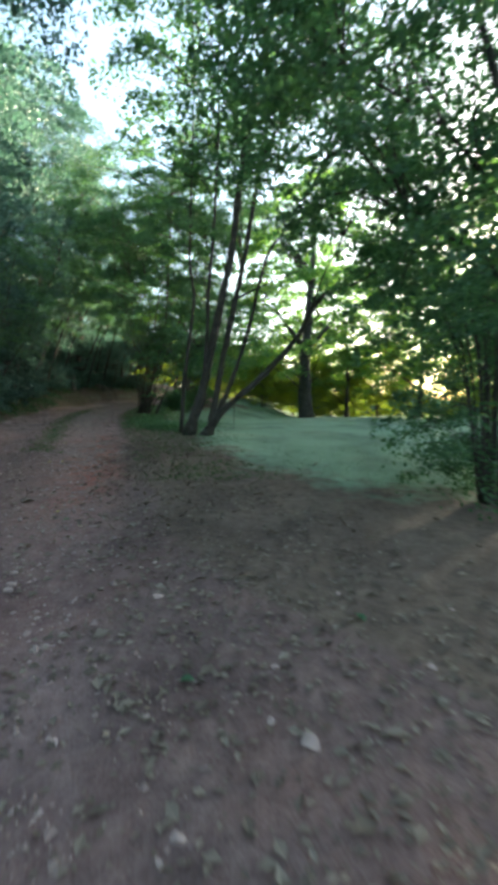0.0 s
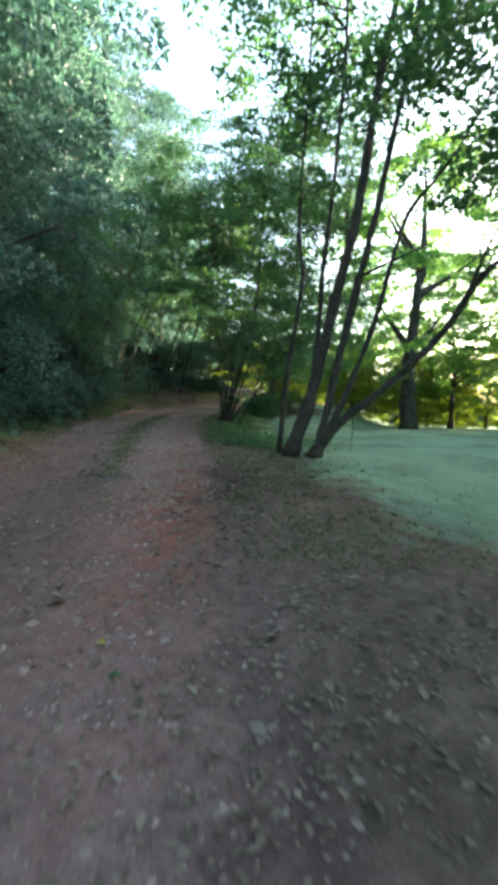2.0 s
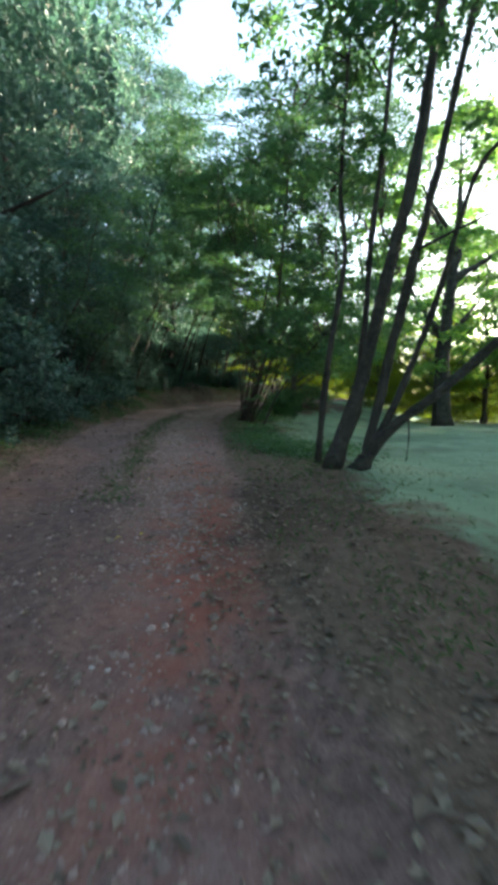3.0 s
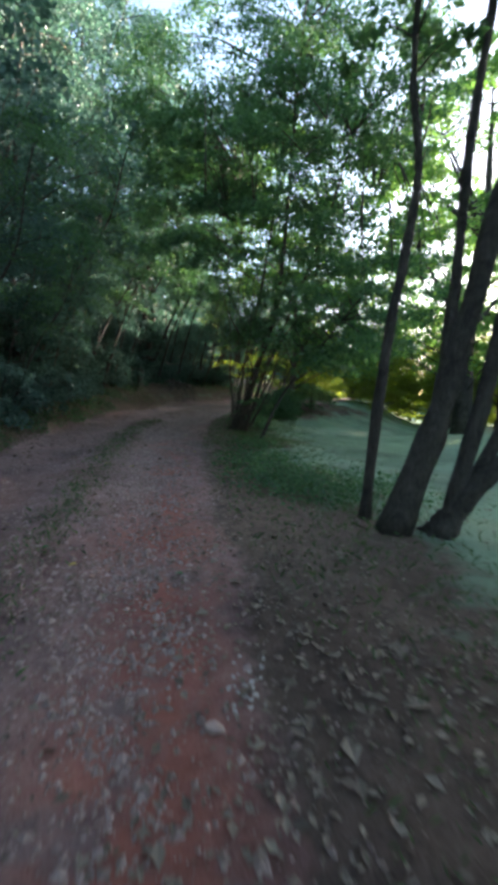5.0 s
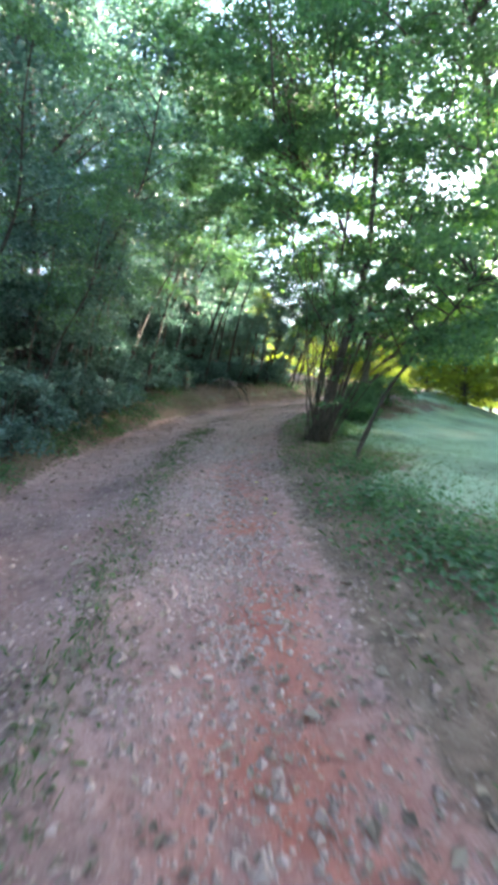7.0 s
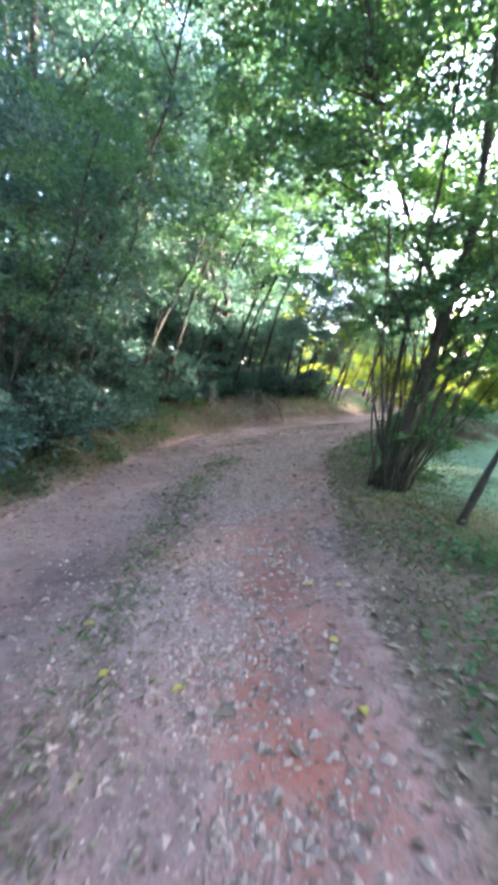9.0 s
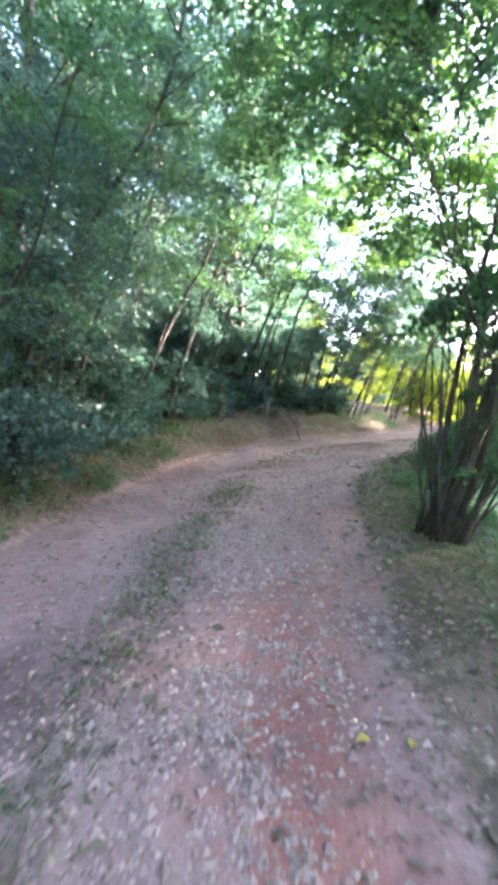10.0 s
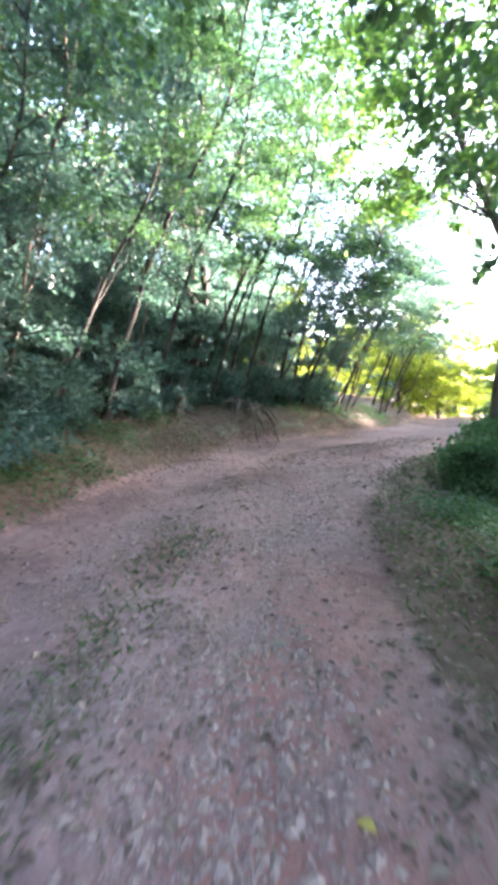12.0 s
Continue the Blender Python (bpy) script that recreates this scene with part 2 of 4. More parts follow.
def across(x, y):
    """Metres from the middle of the track, positive to the right of one who walks up it, and metres along it."""
    x, y = np.atleast_1d(np.asarray(x, float)), np.atleast_1d(np.asarray(y, float))
    u, w = np.empty(len(x)), np.empty(len(x))
    for i in range(0, len(x), 4000):
        dx, dy = x[i:i + 4000, None] - TRACK[:, 0], y[i:i + 4000, None] - TRACK[:, 1]
        k = (dx * dx + dy * dy).argmin(1)
        r = np.arange(len(k))
        side = np.sign(dx[r, k] * TANGENT[k, 1] - dy[r, k] * TANGENT[k, 0])
        u[i:i + 4000] = side * np.hypot(dx[r, k], dy[r, k])
        w[i:i + 4000] = k
    return u, w


def ease(a, b, x):
    t = np.clip((x - a) / (b - a), 0, 1)
    return t * t * (3 - 2 * t)


def wave(x, y, s, seed=0.0):
    """Cheap smooth unevenness, about -1 to 1."""
    return (np.sin(x * s + seed) * np.cos(y * s * 1.13 + seed * 1.7) + 0.6 * np.sin(x * s * 2.3 - y * s * 1.9 + seed) + 0.4 * np.cos(x * s * 4.1 + y * s * 3.7 - seed)) / 2


def height(x, y):
    x, y = np.atleast_1d(np.asarray(x, float)), np.atleast_1d(np.asarray(y, float))
    u, _ = across(x, y)
    up = np.where(y < 25, 0.087 * y - 0.03, 2.145 + 1.2 * (1 - np.exp(-np.maximum(y - 25, 0) * 0.087 / 1.2)))
    up = np.where(y < -4, -0.378 - 1.2 * (1 - np.exp(np.minimum(y + 4, 0) * 0.087 / 1.2)), up)
    low = np.where(y < 8, up, 0.666 + 0.62 * (1 - np.exp(-np.maximum(y - 8, 0) * 0.087 / 0.62)))
    meadow = ease(1.9, 6.0, u)
    z = up * (1 - meadow) + low * meadow
    left = np.maximum(-u - 1.75, 0)
    steep = 0.12 + 0.5 * ease(9, 20, y)
    z = z + steep * (1.6 * (1 - np.exp(-left / 1.4))) + 0.02 * np.minimum(left, 30)
    z = z + 0.25 * np.minimum(np.maximum(left - 2.6, 0), 40) * ease(5, 14, y) * ease(42, 30, y)
    # two ruts with a raised strip between, and a low shoulder
    rut = np.exp(-((np.abs(u) - 0.85) / 0.38) ** 2)
    z = z - 0.05 * rut * (np.abs(u) < 2.2) + 0.03 * np.exp(-(u / 0.35) ** 2) + 0.05 * ease(1.5, 2.1, np.abs(u))
    z = z + 0.018 * wave(x, y, 2.6) + 0.05 * wave(x, y, 0.7, 2.0) * ease(1.8, 4, np.abs(u)) + 0.010 * wave(x, y, 7.0, 1.0)
    return z


def zat(x, y):
    return float(height(x, y)[0])


def axis_steps(lo, hi, fine_lo, fine_hi, step):
    a = [fine_lo]
    g = step
    while a[-1] > lo:
        g *= 1.16
        a.append(a[-1] - g)
    b = [fine_hi]
    g = step
    while b[-1] < hi:
        g *= 1.16
        b.append(b[-1] + g)
    return np.concatenate([np.array(a[:0:-1]), np.arange(fine_lo, fine_hi, step), np.array(b)])


def build_ground():
    xs, ys = axis_steps(-1500, 1500, -11, 7, 0.11), axis_steps(-1500, 1500, -2, 30, 0.11)
    gx, gy = np.meshgrid(xs, ys)
    x, y = gx.ravel(), gy.ravel()
    z = height(x, y)
    u, _ = across(x, y)
    nx, ny = len(xs), len(ys)
    idx = np.arange(nx * ny).reshape(ny, nx)
    f = np.stack([idx[:-1, :-1], idx[:-1, 1:], idx[1:, 1:], idx[1:, :-1]], -1).reshape(-1, 4)
    edge = np.where(u > 0, 1.38, 1.58) + 0.14 * wave(x, y, 1.1, 4.0) + (1.5 * ease(4.2, 0.0, y) + 0.25 * ease(9, 5, y) + 0.2 * ease(13, 16, y)) * (u > 0)
    track = np.clip(1.0 - (np.abs(u) - edge) / 0.5, 0, 1) * 0.9
    strip = np.exp(-(u / 0.28) ** 2) * ease(6, 11, y) * ease(22, 17, y)
    track = track * (1 - 0.45 * strip)
    mead = ease(2.1, 4.8, u + 0.6 * wave(x, y, 0.9, 1.0)) * ease(3.5, 8.5, y + 0.25 * x)
    mead = np.maximum(mead, 0.75 * ease(25.5, 28, y) * ease(1.6, 2.4, u))
    verge = 0.25 * np.exp(-((u - 2.6) / 0.7) ** 2) * ease(8, 12, y) + 0.35 * np.exp(-((u + 2.3) / 0.5) ** 2) * ease(5, 9, y)
    grass = np.clip(mead + verge + 0.35 * strip, 0, 1)
    cover = np.column_stack([track, grass, np.maximum(ease(5.5, 13.0, y) * (1 - 0.6 * ease(-0.2, -0.7, u) * ease(14.0, 11.5, y)), 0.4 * np.exp(-((u - 0.9) / 0.42) ** 2)) * (1 - 0.55 * np.exp(-((u + 0.1) / 0.4) ** 2) * ease(14, 9, y)), np.exp(-((u - 1.05 - 0.2 * wave(x, y, 0.8, 3.0)) / 0.42) ** 2) * ease(3.5, 7.0, y) * ease(20, 14, y)]).astype(np.float32)
    on = (np.abs(u[f]) < 1.75).all(1)
    for name, sel, label, cat in (("road", on, "reddish earth farm track with two ruts and scattered stones", "dirt road"),
                                  ("ground", ~on, "woodland soil with fallen leaves passing into mown meadow grass", "ground")):
        used = np.unique(f[sel])
        remap = np.zeros(len(x), np.int32)
        remap[used] = np.arange(len(used))
        me = np_mesh(name, np.column_stack([x, y, z])[used], remap[f[sel]], EARTH)
        at = me.color_attributes.new("cover", "FLOAT_COLOR", "POINT")
        at.data.foreach_set("color", cover[used].ravel())
        tagged(new(name, me), label, cat, kind="structure")


build_ground()


# ---- trees ----
def tree(name, at, label, stems, sprays, leaf, leaf_size, per, bark=BARK, seed=1, group="", limb_r=0.018, leaf_label="", split=False, droop=0.35):
    """stems: (points from the base, radius at foot, radius at top); sprays: (centre, axis, length), each on a limb from the nearest stem."""
    rng = np.random.default_rng(seed)
    at = np.array(at, float)
    stems = [([np.array(q, float) - at for q in pts], r0, r1) for pts, r0, r1 in stems]
    sprays = [(np.asarray(c, float) - at, ax, ln) for c, ax, ln in sprays]
    root = thing(name, at, label, "tree" if "tree" in name else "shrub", group)
    lines = []
    for pts, r0, r1 in stems:
        n = max(6, len(pts) * (5 if r0 > 0.05 else 3))
        part("trunk" if r0 > 0.06 else "stem", np_mesh("trunk", *tube(pts, r0, r1, n, 11 if r0 > 0.05 else 6, rng, 0.35, 0.06), bark), root)
        lines.append(curve_points(pts, 24))
    if sprays:
        line = np.concatenate(lines)
        limbs, leaves = [], []
        for c, ax, ln in sprays:
            c = np.asarray(c, float)
            d = line - c
            reach = np.hypot(d[:, 0], d[:, 1]) + 0.6 * np.abs(d[:, 2] + 0.5 * np.hypot(d[:, 0], d[:, 1]) * 0.8)
            a = line[reach.argmin()]
            m = 0.5 * (a + c) + (0, 0, 0.12 * np.linalg.norm(c - a)) + rng.normal(0, 0.06, 3)
            limbs.append(tube([a, m, c], limb_r * (0.5 + 0.25 * np.linalg.norm(c - a)), 0.004, 5, 4))
            leaves.append(spray_points(rng, c, ax, ln, int(per * ln)))
        if split:
            for v, f in limbs:
                part("limb", np_mesh("limb", v, f, bark), root)
        else:
            part("twig_mass", np_mesh("twig_mass", *join(limbs), bark), root)["kind"] = "stuff"
        part("crown", np_mesh("crown", *leaf_quads(np.concatenate(leaves), leaf_size, rng, droop=droop), leaf, False), root, leaf_label)["kind"] = "stuff"
    return root


def cloud(rng, n, centre, radii, length=(0.7, 1.5), hollow=0.3):
    """n sprays within an ellipsoid, pointing outwards."""
    out = []
    for _ in range(n):
        d = rng.normal(size=3)
        d /= np.linalg.norm(d)
        r = rng.uniform(hollow, 1) ** 0.6
        c = np.array(centre) + d * np.array(radii) * r
        out.append((c, math.atan2(d[1], d[0]) + rng.normal(0, 0.5), rng.uniform(*length)))
    return out


def rooted(pts, sink=0.06):
    """The same line with its foot set a little into the ground."""
    (x, y, _), *rest = pts
    return [(x, y, zat(x, y) - sink), *rest]


# the many-stemmed tree at the edge of the meadow
def build_corner_tree():
    rng = np.random.default_rng(11)
    stems = [
        (rooted([(-1.52, 10.90, 0.94), (-1.09, 10.93, 2.28), (-0.68, 10.93, 4.22), (-0.43, 10.93, 5.33), (-0.16, 10.92, 7.4), (0.07, 10.9, 8.77), (0.44, 10.86, 10.4), (0.89, 10.8, 12.6)]), 0.125, 0.03),
        ([(-1.14, 10.98, 2.15), (-1.04, 11.03, 3.33), (-0.98, 11.03, 4.7), (-0.86, 11.03, 5.83), (-0.73, 11.03, 8.04), (-0.71, 11.03, 9.45), (-0.65, 11.03, 11.3)], 0.055, 0.018),
        (rooted([(-1.0, 10.98, 1.0), (-0.75, 10.98, 2.29), (-0.44, 10.98, 3.78), (-0.14, 10.97, 5.12), (0.14, 10.94, 6.64), (0.42, 10.91, 8.23), (0.58, 10.89, 9.57), (0.94, 10.83, 11.24)]), 0.085, 0.025),
        ([(-0.80, 10.96, 1.40), (-0.35, 11.03, 2.53), (0.02, 11.0, 3.67), (0.26, 10.98, 4.68), (0.51, 10.95, 5.44), (0.92, 10.89, 5.94), (1.3, 10.85, 6.5), (1.79, 10.68, 7.4)], 0.06, 0.016),
        (rooted([(-1.10, 10.92, 0.87), (-0.67, 10.93, 1.54), (0.27, 10.88, 2.36), (1.1, 10.75, 3.24), (1.57, 10.64, 4.02), (1.89, 10.55, 4.36), (2.48, 10.35, 4.5), (3.3, 10.1, 4.9)]), 0.10, 0.02),
        (rooted([(-1.14, 10.97, 0), (-1.06, 10.96, 1.0), (-0.90, 10.95, 1.32)], 0.12), 0.18, 0.07),
        ([(-0.42, 10.95, 4.25), (0.32, 10.93, 4.6), (1.26, 10.77, 4.95)], 0.028, 0.010),
        ([(-0.38, 10.86, 1.82), (-0.36, 10.82, 1.5), (-0.39, 10.82, 1.1)], 0.014, 0.005),
        ([(0.02, 10.84, 2.16), (0.03, 10.82, 1.95), (0.02, 10.82, 1.72)], 0.012, 0.005),
        ([(1.45, 10.68, 3.85), (1.75, 10.6, 4.7), (2.2, 10.5, 5.6)], 0.03, 0.010),
        ([(0.35, 10.9, 7.6), (1.0, 10.8, 8.8), (1.9, 10.6, 10.2)], 0.035, 0.012),
    ]
    sprays = cloud(rng, 100, (0.0, 10.9, 10.0), (3.2, 2.6, 2.8)) + cloud(rng, 30, (2.6, 10.4, 6.3), (2.0, 1.8, 1.5)) + cloud(rng, 14, (3.0, 10.1, 4.9), (1.2, 1.2, 0.7)) + cloud(rng, 40, (2.2, 10.6, 8.4), (2.3, 2.0, 2.0))
    sprays += cloud(rng, 8, (-0.9, 11.1, 7.2), (0.9, 0.9, 1.5), (0.4, 0.8))
    return tree("multi_stem_tree", (-1.1, 10.95, zat(-1.1, 10.95)), "slender many-stemmed tree with dark bark, one trunk leaning over", stems, sprays, LEAF_GREEN, 0.12, 130, seed=12, split=True)


build_corner_tree()


def build_sapling():
    rng = np.random.default_rng(21)
    line = rooted([(-1.74, 11.23, 1.03), (-1.62, 11.24, 2.55), (-1.47, 11.25, 3.6), (-1.38, 11.26, 4.35), (-1.41, 11.26, 4.75), (-1.47, 11.25, 5.2), (-1.46, 11.25, 6.2), (-1.38, 11.26, 8.0), (-1.34, 11.26, 9.69), (-1.34, 11.26, 11.5)])
    sprays = cloud(rng, 26, (-1.6, 11.3, 9.0), (1.5, 1.4, 2.4), (0.5, 1.1)) + cloud(rng, 9, (-1.6, 11.3, 6.2), (0.8, 0.8, 1.0), (0.4, 0.8))
    return tree("thin_tree", (-1.74, 11.23, zat(-1.74, 11.23)), "single thin dark trunk with a kink, beside the many-stemmed tree", [(line, 0.055, 0.014)], sprays, LEAF_GREEN, 0.12, 130, seed=22, split=True)


build_sapling()


def build_coppice():
    """The dense clump of rods on the inside of the bend."""
    rng = np.random.default_rng(31)
    bx, by = -4.2, 17.4
    stems = [(rooted([(-4.22, 17.4, 1.5), (-3.85, 17.42, 2.75), (-3.47, 17.45, 4.1), (-3.27, 17.45, 5.0), (-3.13, 17.4, 6.8), (-2.98, 17.36, 9.4), (-2.86, 17.3, 11.2)]), 0.085, 0.022),
             (rooted([(-4.3, 17.5, 1.5), (-4.1, 17.6, 3.2), (-3.72, 17.7, 5.2), (-3.42, 17.8, 7.4), (-3.15, 17.8, 9.6), (-2.9, 17.8, 11.4)]), 0.032, 0.012),
             (rooted([(-4.02, 17.3, 1.5), (-3.55, 17.2, 2.9), (-2.95, 17.2, 4.4), (-2.2, 17.2, 6.4), (-1.7, 17.2, 8.2)]), 0.034, 0.014),
             (rooted([(-4.05, 17.55, 1.5), (-3.7, 17.7, 2.8), (-3.3, 17.8, 4.0), (-2.6, 17.9, 5.6), (-1.8, 18.0, 7.0)]), 0.024, 0.010)]
    for i in range(34):
        a = rng.uniform(0, 2 * math.pi)
        r = 0.25 * rng.uniform(0.05, 1.0) ** 0.5
        x, y = bx + r * math.cos(a) * 1.05, by + r * math.sin(a) * 0.85
        h = rng.uniform(2.2, 6.4)
        out = rng.normal(0.22, 0.32) + 0.16 * math.cos(a)
        lean, ly = max(out, -0.05) * h, (math.sin(a) * 0.22 + rng.normal(0, 0.10)) * h
        kx, ky = rng.uniform(-0.12, 0.14) * h, rng.normal(0, 0.08) * h
        sweep = rng.uniform(0.10, 0.34)
        stems.append((rooted([(x, y, 0), (x + lean * sweep + kx * 0.6, y + ly * 0.25, zat(x, y) + h * 0.34), (x + lean * (sweep + 0.30) - kx * 0.5, y + ly * 0.6 + ky, zat(x, y) + h * 0.68), (x + lean + kx, y + ly, zat(x, y) + h)]), 0.007 + 0.011 * rng.uniform() ** 2, 0.003))
    sprays = cloud(rng, 54, (-3.5, 17.4, 6.0), (2.6, 2.0, 2.2), (0.6, 1.4)) + cloud(rng, 46, (-1.5, 17.0, 4.8), (2.1, 1.8, 1.7), (0.6, 1.3))
    sprays += cloud(rng, 60, (-3.6, 17.6, 8.8), (3.0, 2.4, 2.2), (0.6, 1.4)) + cloud(rng, 34, (-5.4, 17.8, 7.2), (1.5, 1.6, 2.0), (0.6, 1.3)) + cloud(rng, 60, (-2.5, 17.6, 8.8), (2.3, 2.0, 2.4), (0.6, 1.4)) + cloud(rng, 70, (-5.3, 18.4, 10.2), (2.5, 2.1, 2.2), (0.7, 1.5))
    sprays += cloud(rng, 90, (-1.5, 17.8, 10.2), (2.3, 2.0, 2.6), (0.6, 1.4)) + cloud(rng, 30, (-3.3, 17.4, 3.9), (1.2, 0.9, 0.8), (0.3, 0.7))
    sprays += cloud(rng, 7, (-3.9, 17.3, 2.0), (0.6, 0.5, 0.4), (0.12, 0.25)) + cloud(rng, 8, (-3.5, 17.4, 3.3), (0.8, 0.7, 0.7), (0.2, 0.4))
    return tree("coppice_clump", (bx, by, zat(bx, by)), "dense clump of thin upright rods with green leaves", stems, sprays, LEAF_GREEN, 0.085, 200, BARK_MID, seed=32, split=True)


build_coppice()


def build_leaning_rod():
    rng = np.random.default_rng(41)
    line = rooted([(-3.49, 16.19, 1.42), (-3.19, 16.17, 2.05), (-2.87, 16.14, 2.6), (-2.31, 16.05, 3.3), (-1.83, 15.93, 3.9)])
    return tree("leaning_tree", (-3.49, 16.19, zat(-3.49, 16.19)), "thin bare trunk leaning from the clump towards the meadow", [(line, 0.04, 0.012)],
                cloud(rng, 26, (-1.9, 15.9, 3.9), (1.5, 1.2, 1.0), (0.5, 1.1)), LEAF_GREEN, 0.10, 150, seed=42, split=True)


build_leaning_rod()


# ---- shrubs ----
def shrub(name, label, x, y, w, h, n, leaf, size, per, seed, stems=9, proto=False):
    rng = np.random.default_rng(seed)
    z = 0.0 if proto else zat(x, y)
    st = []
    for k in range(stems):
        a, q = rng.uniform(0, 2 * math.pi), rng.uniform(0.3, 0.9)
        st.append(([(x + 0.12 * math.cos(a), y + 0.12 * math.sin(a), z - 0.05), (x + 0.4 * w * q * math.cos(a), y + 0.4 * w * q * math.sin(a), z + 0.5 * h), (x + 0.75 * w * q * math.cos(a), y + 0.75 * w * q * math.sin(a), z + h * rng.uniform(0.7, 1.0))], 0.018, 0.005))
    return tree(name, (x, y, z), label, st, cloud(rng, n, (x, y, z + 0.5 * h), (w, w, 0.52 * h), (0.4, 0.9), 0.4), leaf, size, per, seed=seed, limb_r=0.008)


# ---- woodland trees, built once and repeated ----
def wood_tree(name, label, h, r, low, width, n, leaf, size, per, seed, lean=0.04, forks=3, bark=BARK):
    rng = np.random.default_rng(seed)
    top = np.array([lean * h, rng.normal(0, 0.02) * h, h])
    main = [np.array([0, 0, -0.15])] + [top * t + np.append(rng.normal(0, 0.012 * h, 2), 0) for t in (0.18, 0.4, 0.62, 0.82)] + [top]
    stems = [(main, r, 0.012)]
    for k in range(forks):
        t = rng.uniform(0.25, 0.65)
        a = rng.uniform(0, 2 * math.pi)
        p = curve_points(main, 40)[int(t * 39)]
        q = p + np.array([math.cos(a), math.sin(a), 0]) * width * 0.55 + (0, 0, h * rng.uniform(0.12, 0.25))
        stems.append(([p, 0.5 * (p + q) + (0, 0, -0.1), q], r * 0.45, 0.01))
    sprays = []
    for k in range(n):
        t = rng.uniform(0, 1) ** 0.9
        z = (low + (1.02 - low) * t) * h
        w = width * (0.25 + 0.85 * math.sin(math.pi * min(0.25 + 0.7 * t, 0.97))) * rng.uniform(0.15, 1.0) ** 0.55
        a = rng.uniform(0, 2 * math.pi)
        sprays.append((np.array([top[0] * z / h + w * math.cos(a), top[1] * z / h + w * math.sin(a), z]), a + rng.normal(0, 0.4), rng.uniform(0.8, 1.7)))
    return tree(name, (0, 0, 0), label, stems, sprays, leaf, size, per, bark, seed)


def plant(proto, x, y, turn, size=1.0, tilt=0.0, tilt_to=0.0, group=""):
    m = pose(x, y, zat(x, y)) @ Matrix.Rotation(radians(tilt), 4, Vector((-math.sin(radians(tilt_to)), math.cos(radians(tilt_to)), 0))) @ pose(0, 0, 0, 0, 0, turn)
    ob = copy_thing(proto, m)
    ob.scale = (size, size, size)
    if group:
        ob["group"] = group
    return ob


def remove_proto(ob):
    for o in (*ob.children_recursive, ob):
        bpy.data.objects.remove(o)


rng = np.random.default_rng(77)
dense = [wood_tree("woodland_tree", "tall dark-leaved woodland tree on the bank above the track", 12.5, 0.11, 0.10, 2.9, 88, LEAF_DARK, 0.112, 165, 101),
         wood_tree("woodland_tree", "tall leafy woodland tree with a slender dark trunk", 14.0, 0.13, 0.18, 3.1, 88, LEAF_DARK, 0.115, 165, 102),
         wood_tree("woodland_tree", "green woodland tree with drooping layered branches", 11.0, 0.09, 0.08, 2.7, 84, LEAF_DARK, 0.108, 165, 103)]
fine = [wood_tree("woodland_tree", "tall small-leaved woodland tree close beside the track", 12.5, 0.11, 0.12, 2.8, 84, LEAF_DARK, 0.095, 185, 104),
        wood_tree("woodland_tree", "leafy small-leaved woodland tree leaning over the track", 11.5, 0.10, 0.12, 2.7, 80, LEAF_DARK, 0.09, 190, 105)]
slim = [wood_tree("slender_tree", "slender bare-stemmed tree with a small high crown", 10.0, 0.065, 0.46, 1.6, 28, LEAF_GREEN, 0.095, 150, 111, 0.10, 2),
        wood_tree("slender_tree", "thin pale-barked young tree with sparse leaves", 8.0, 0.045, 0.44, 1.3, 24, LEAF_DARK, 0.095, 150, 112, 0.14, 2, BARK_PALE)]
light = [wood_tree("meadow_tree", "broad green meadow tree, some copies added out of view for shade", 11.0, 0.17, 0.17, 4.4, 120, LEAF_LIGHT, 0.165, 125, 121, 0.02, 4),
         wood_tree("meadow_tree", "tree beyond the meadow, leaves coloured yellow-green as if sunlit", 6.0, 0.10, 0.04, 2.6, 96, LEAF_SUNLIT_LOOK, 0.13, 120, 122, 0.03, 3)]
big = wood_tree("meadow_tree", "old spreading tree with a thick trunk on the meadow", 12.5, 0.40, 0.19, 5.2, 170, LEAF_LIGHT, 0.165, 125, 123, 0.0, 6)
under = [shrub("understorey_shrub", "dense dark understorey shrub beneath the woodland trees", 0, 0, 1.5, 3.0, 70, LEAF_DARK, 0.11, 165, 131, 8, True)]

# the wood along the outer side of the track
WOOD = [(-13.4, 20.6), (-14.2, 27.0), (-15.0, 23.0), (-16.8, 19.0), (-16.4, 15.2), (-13.0, 17.0), (-16.6, 27.2), (-11.0, 27.4), (-12.6, 31.0), (-9.6, 3.2), (-10.2, 6.2), (-10.0, 9.4), (-10.9, 12.2), (-11.4, 15.6), (-11.0, 18.9), (-12.2, 22.0), (-12.8, 25.6), (-12.6, 8.0), (-13.6, 11.5), (-14.4, 18.2),
        (-12.9, 4.6), (-11.9, 29.4), (-11.4, 33.6), (-13.4, 33.0), (-8.2, -0.5), (-11.2, 0.2)]
for i, (x, y) in enumerate(WOOD):
    plant(dense[i % 3], x + rng.normal(0, 0.25), y + rng.normal(0, 0.3), rng.uniform(0, 360), rng.uniform(0.95, 1.2) * (1.15 if y > 14 else 1.4), group="wood on the bank")
NEAR = [(-7.9, 6.2), (-8.3, 4.0), (-8.5, 8.2), (-9.9, 11.2), (-7.2, 1.6)]
for i, (x, y) in enumerate(NEAR):
    plant(fine[i % 2], x, y, rng.uniform(0, 360), rng.uniform(1.15, 1.4), group="wood on the bank")
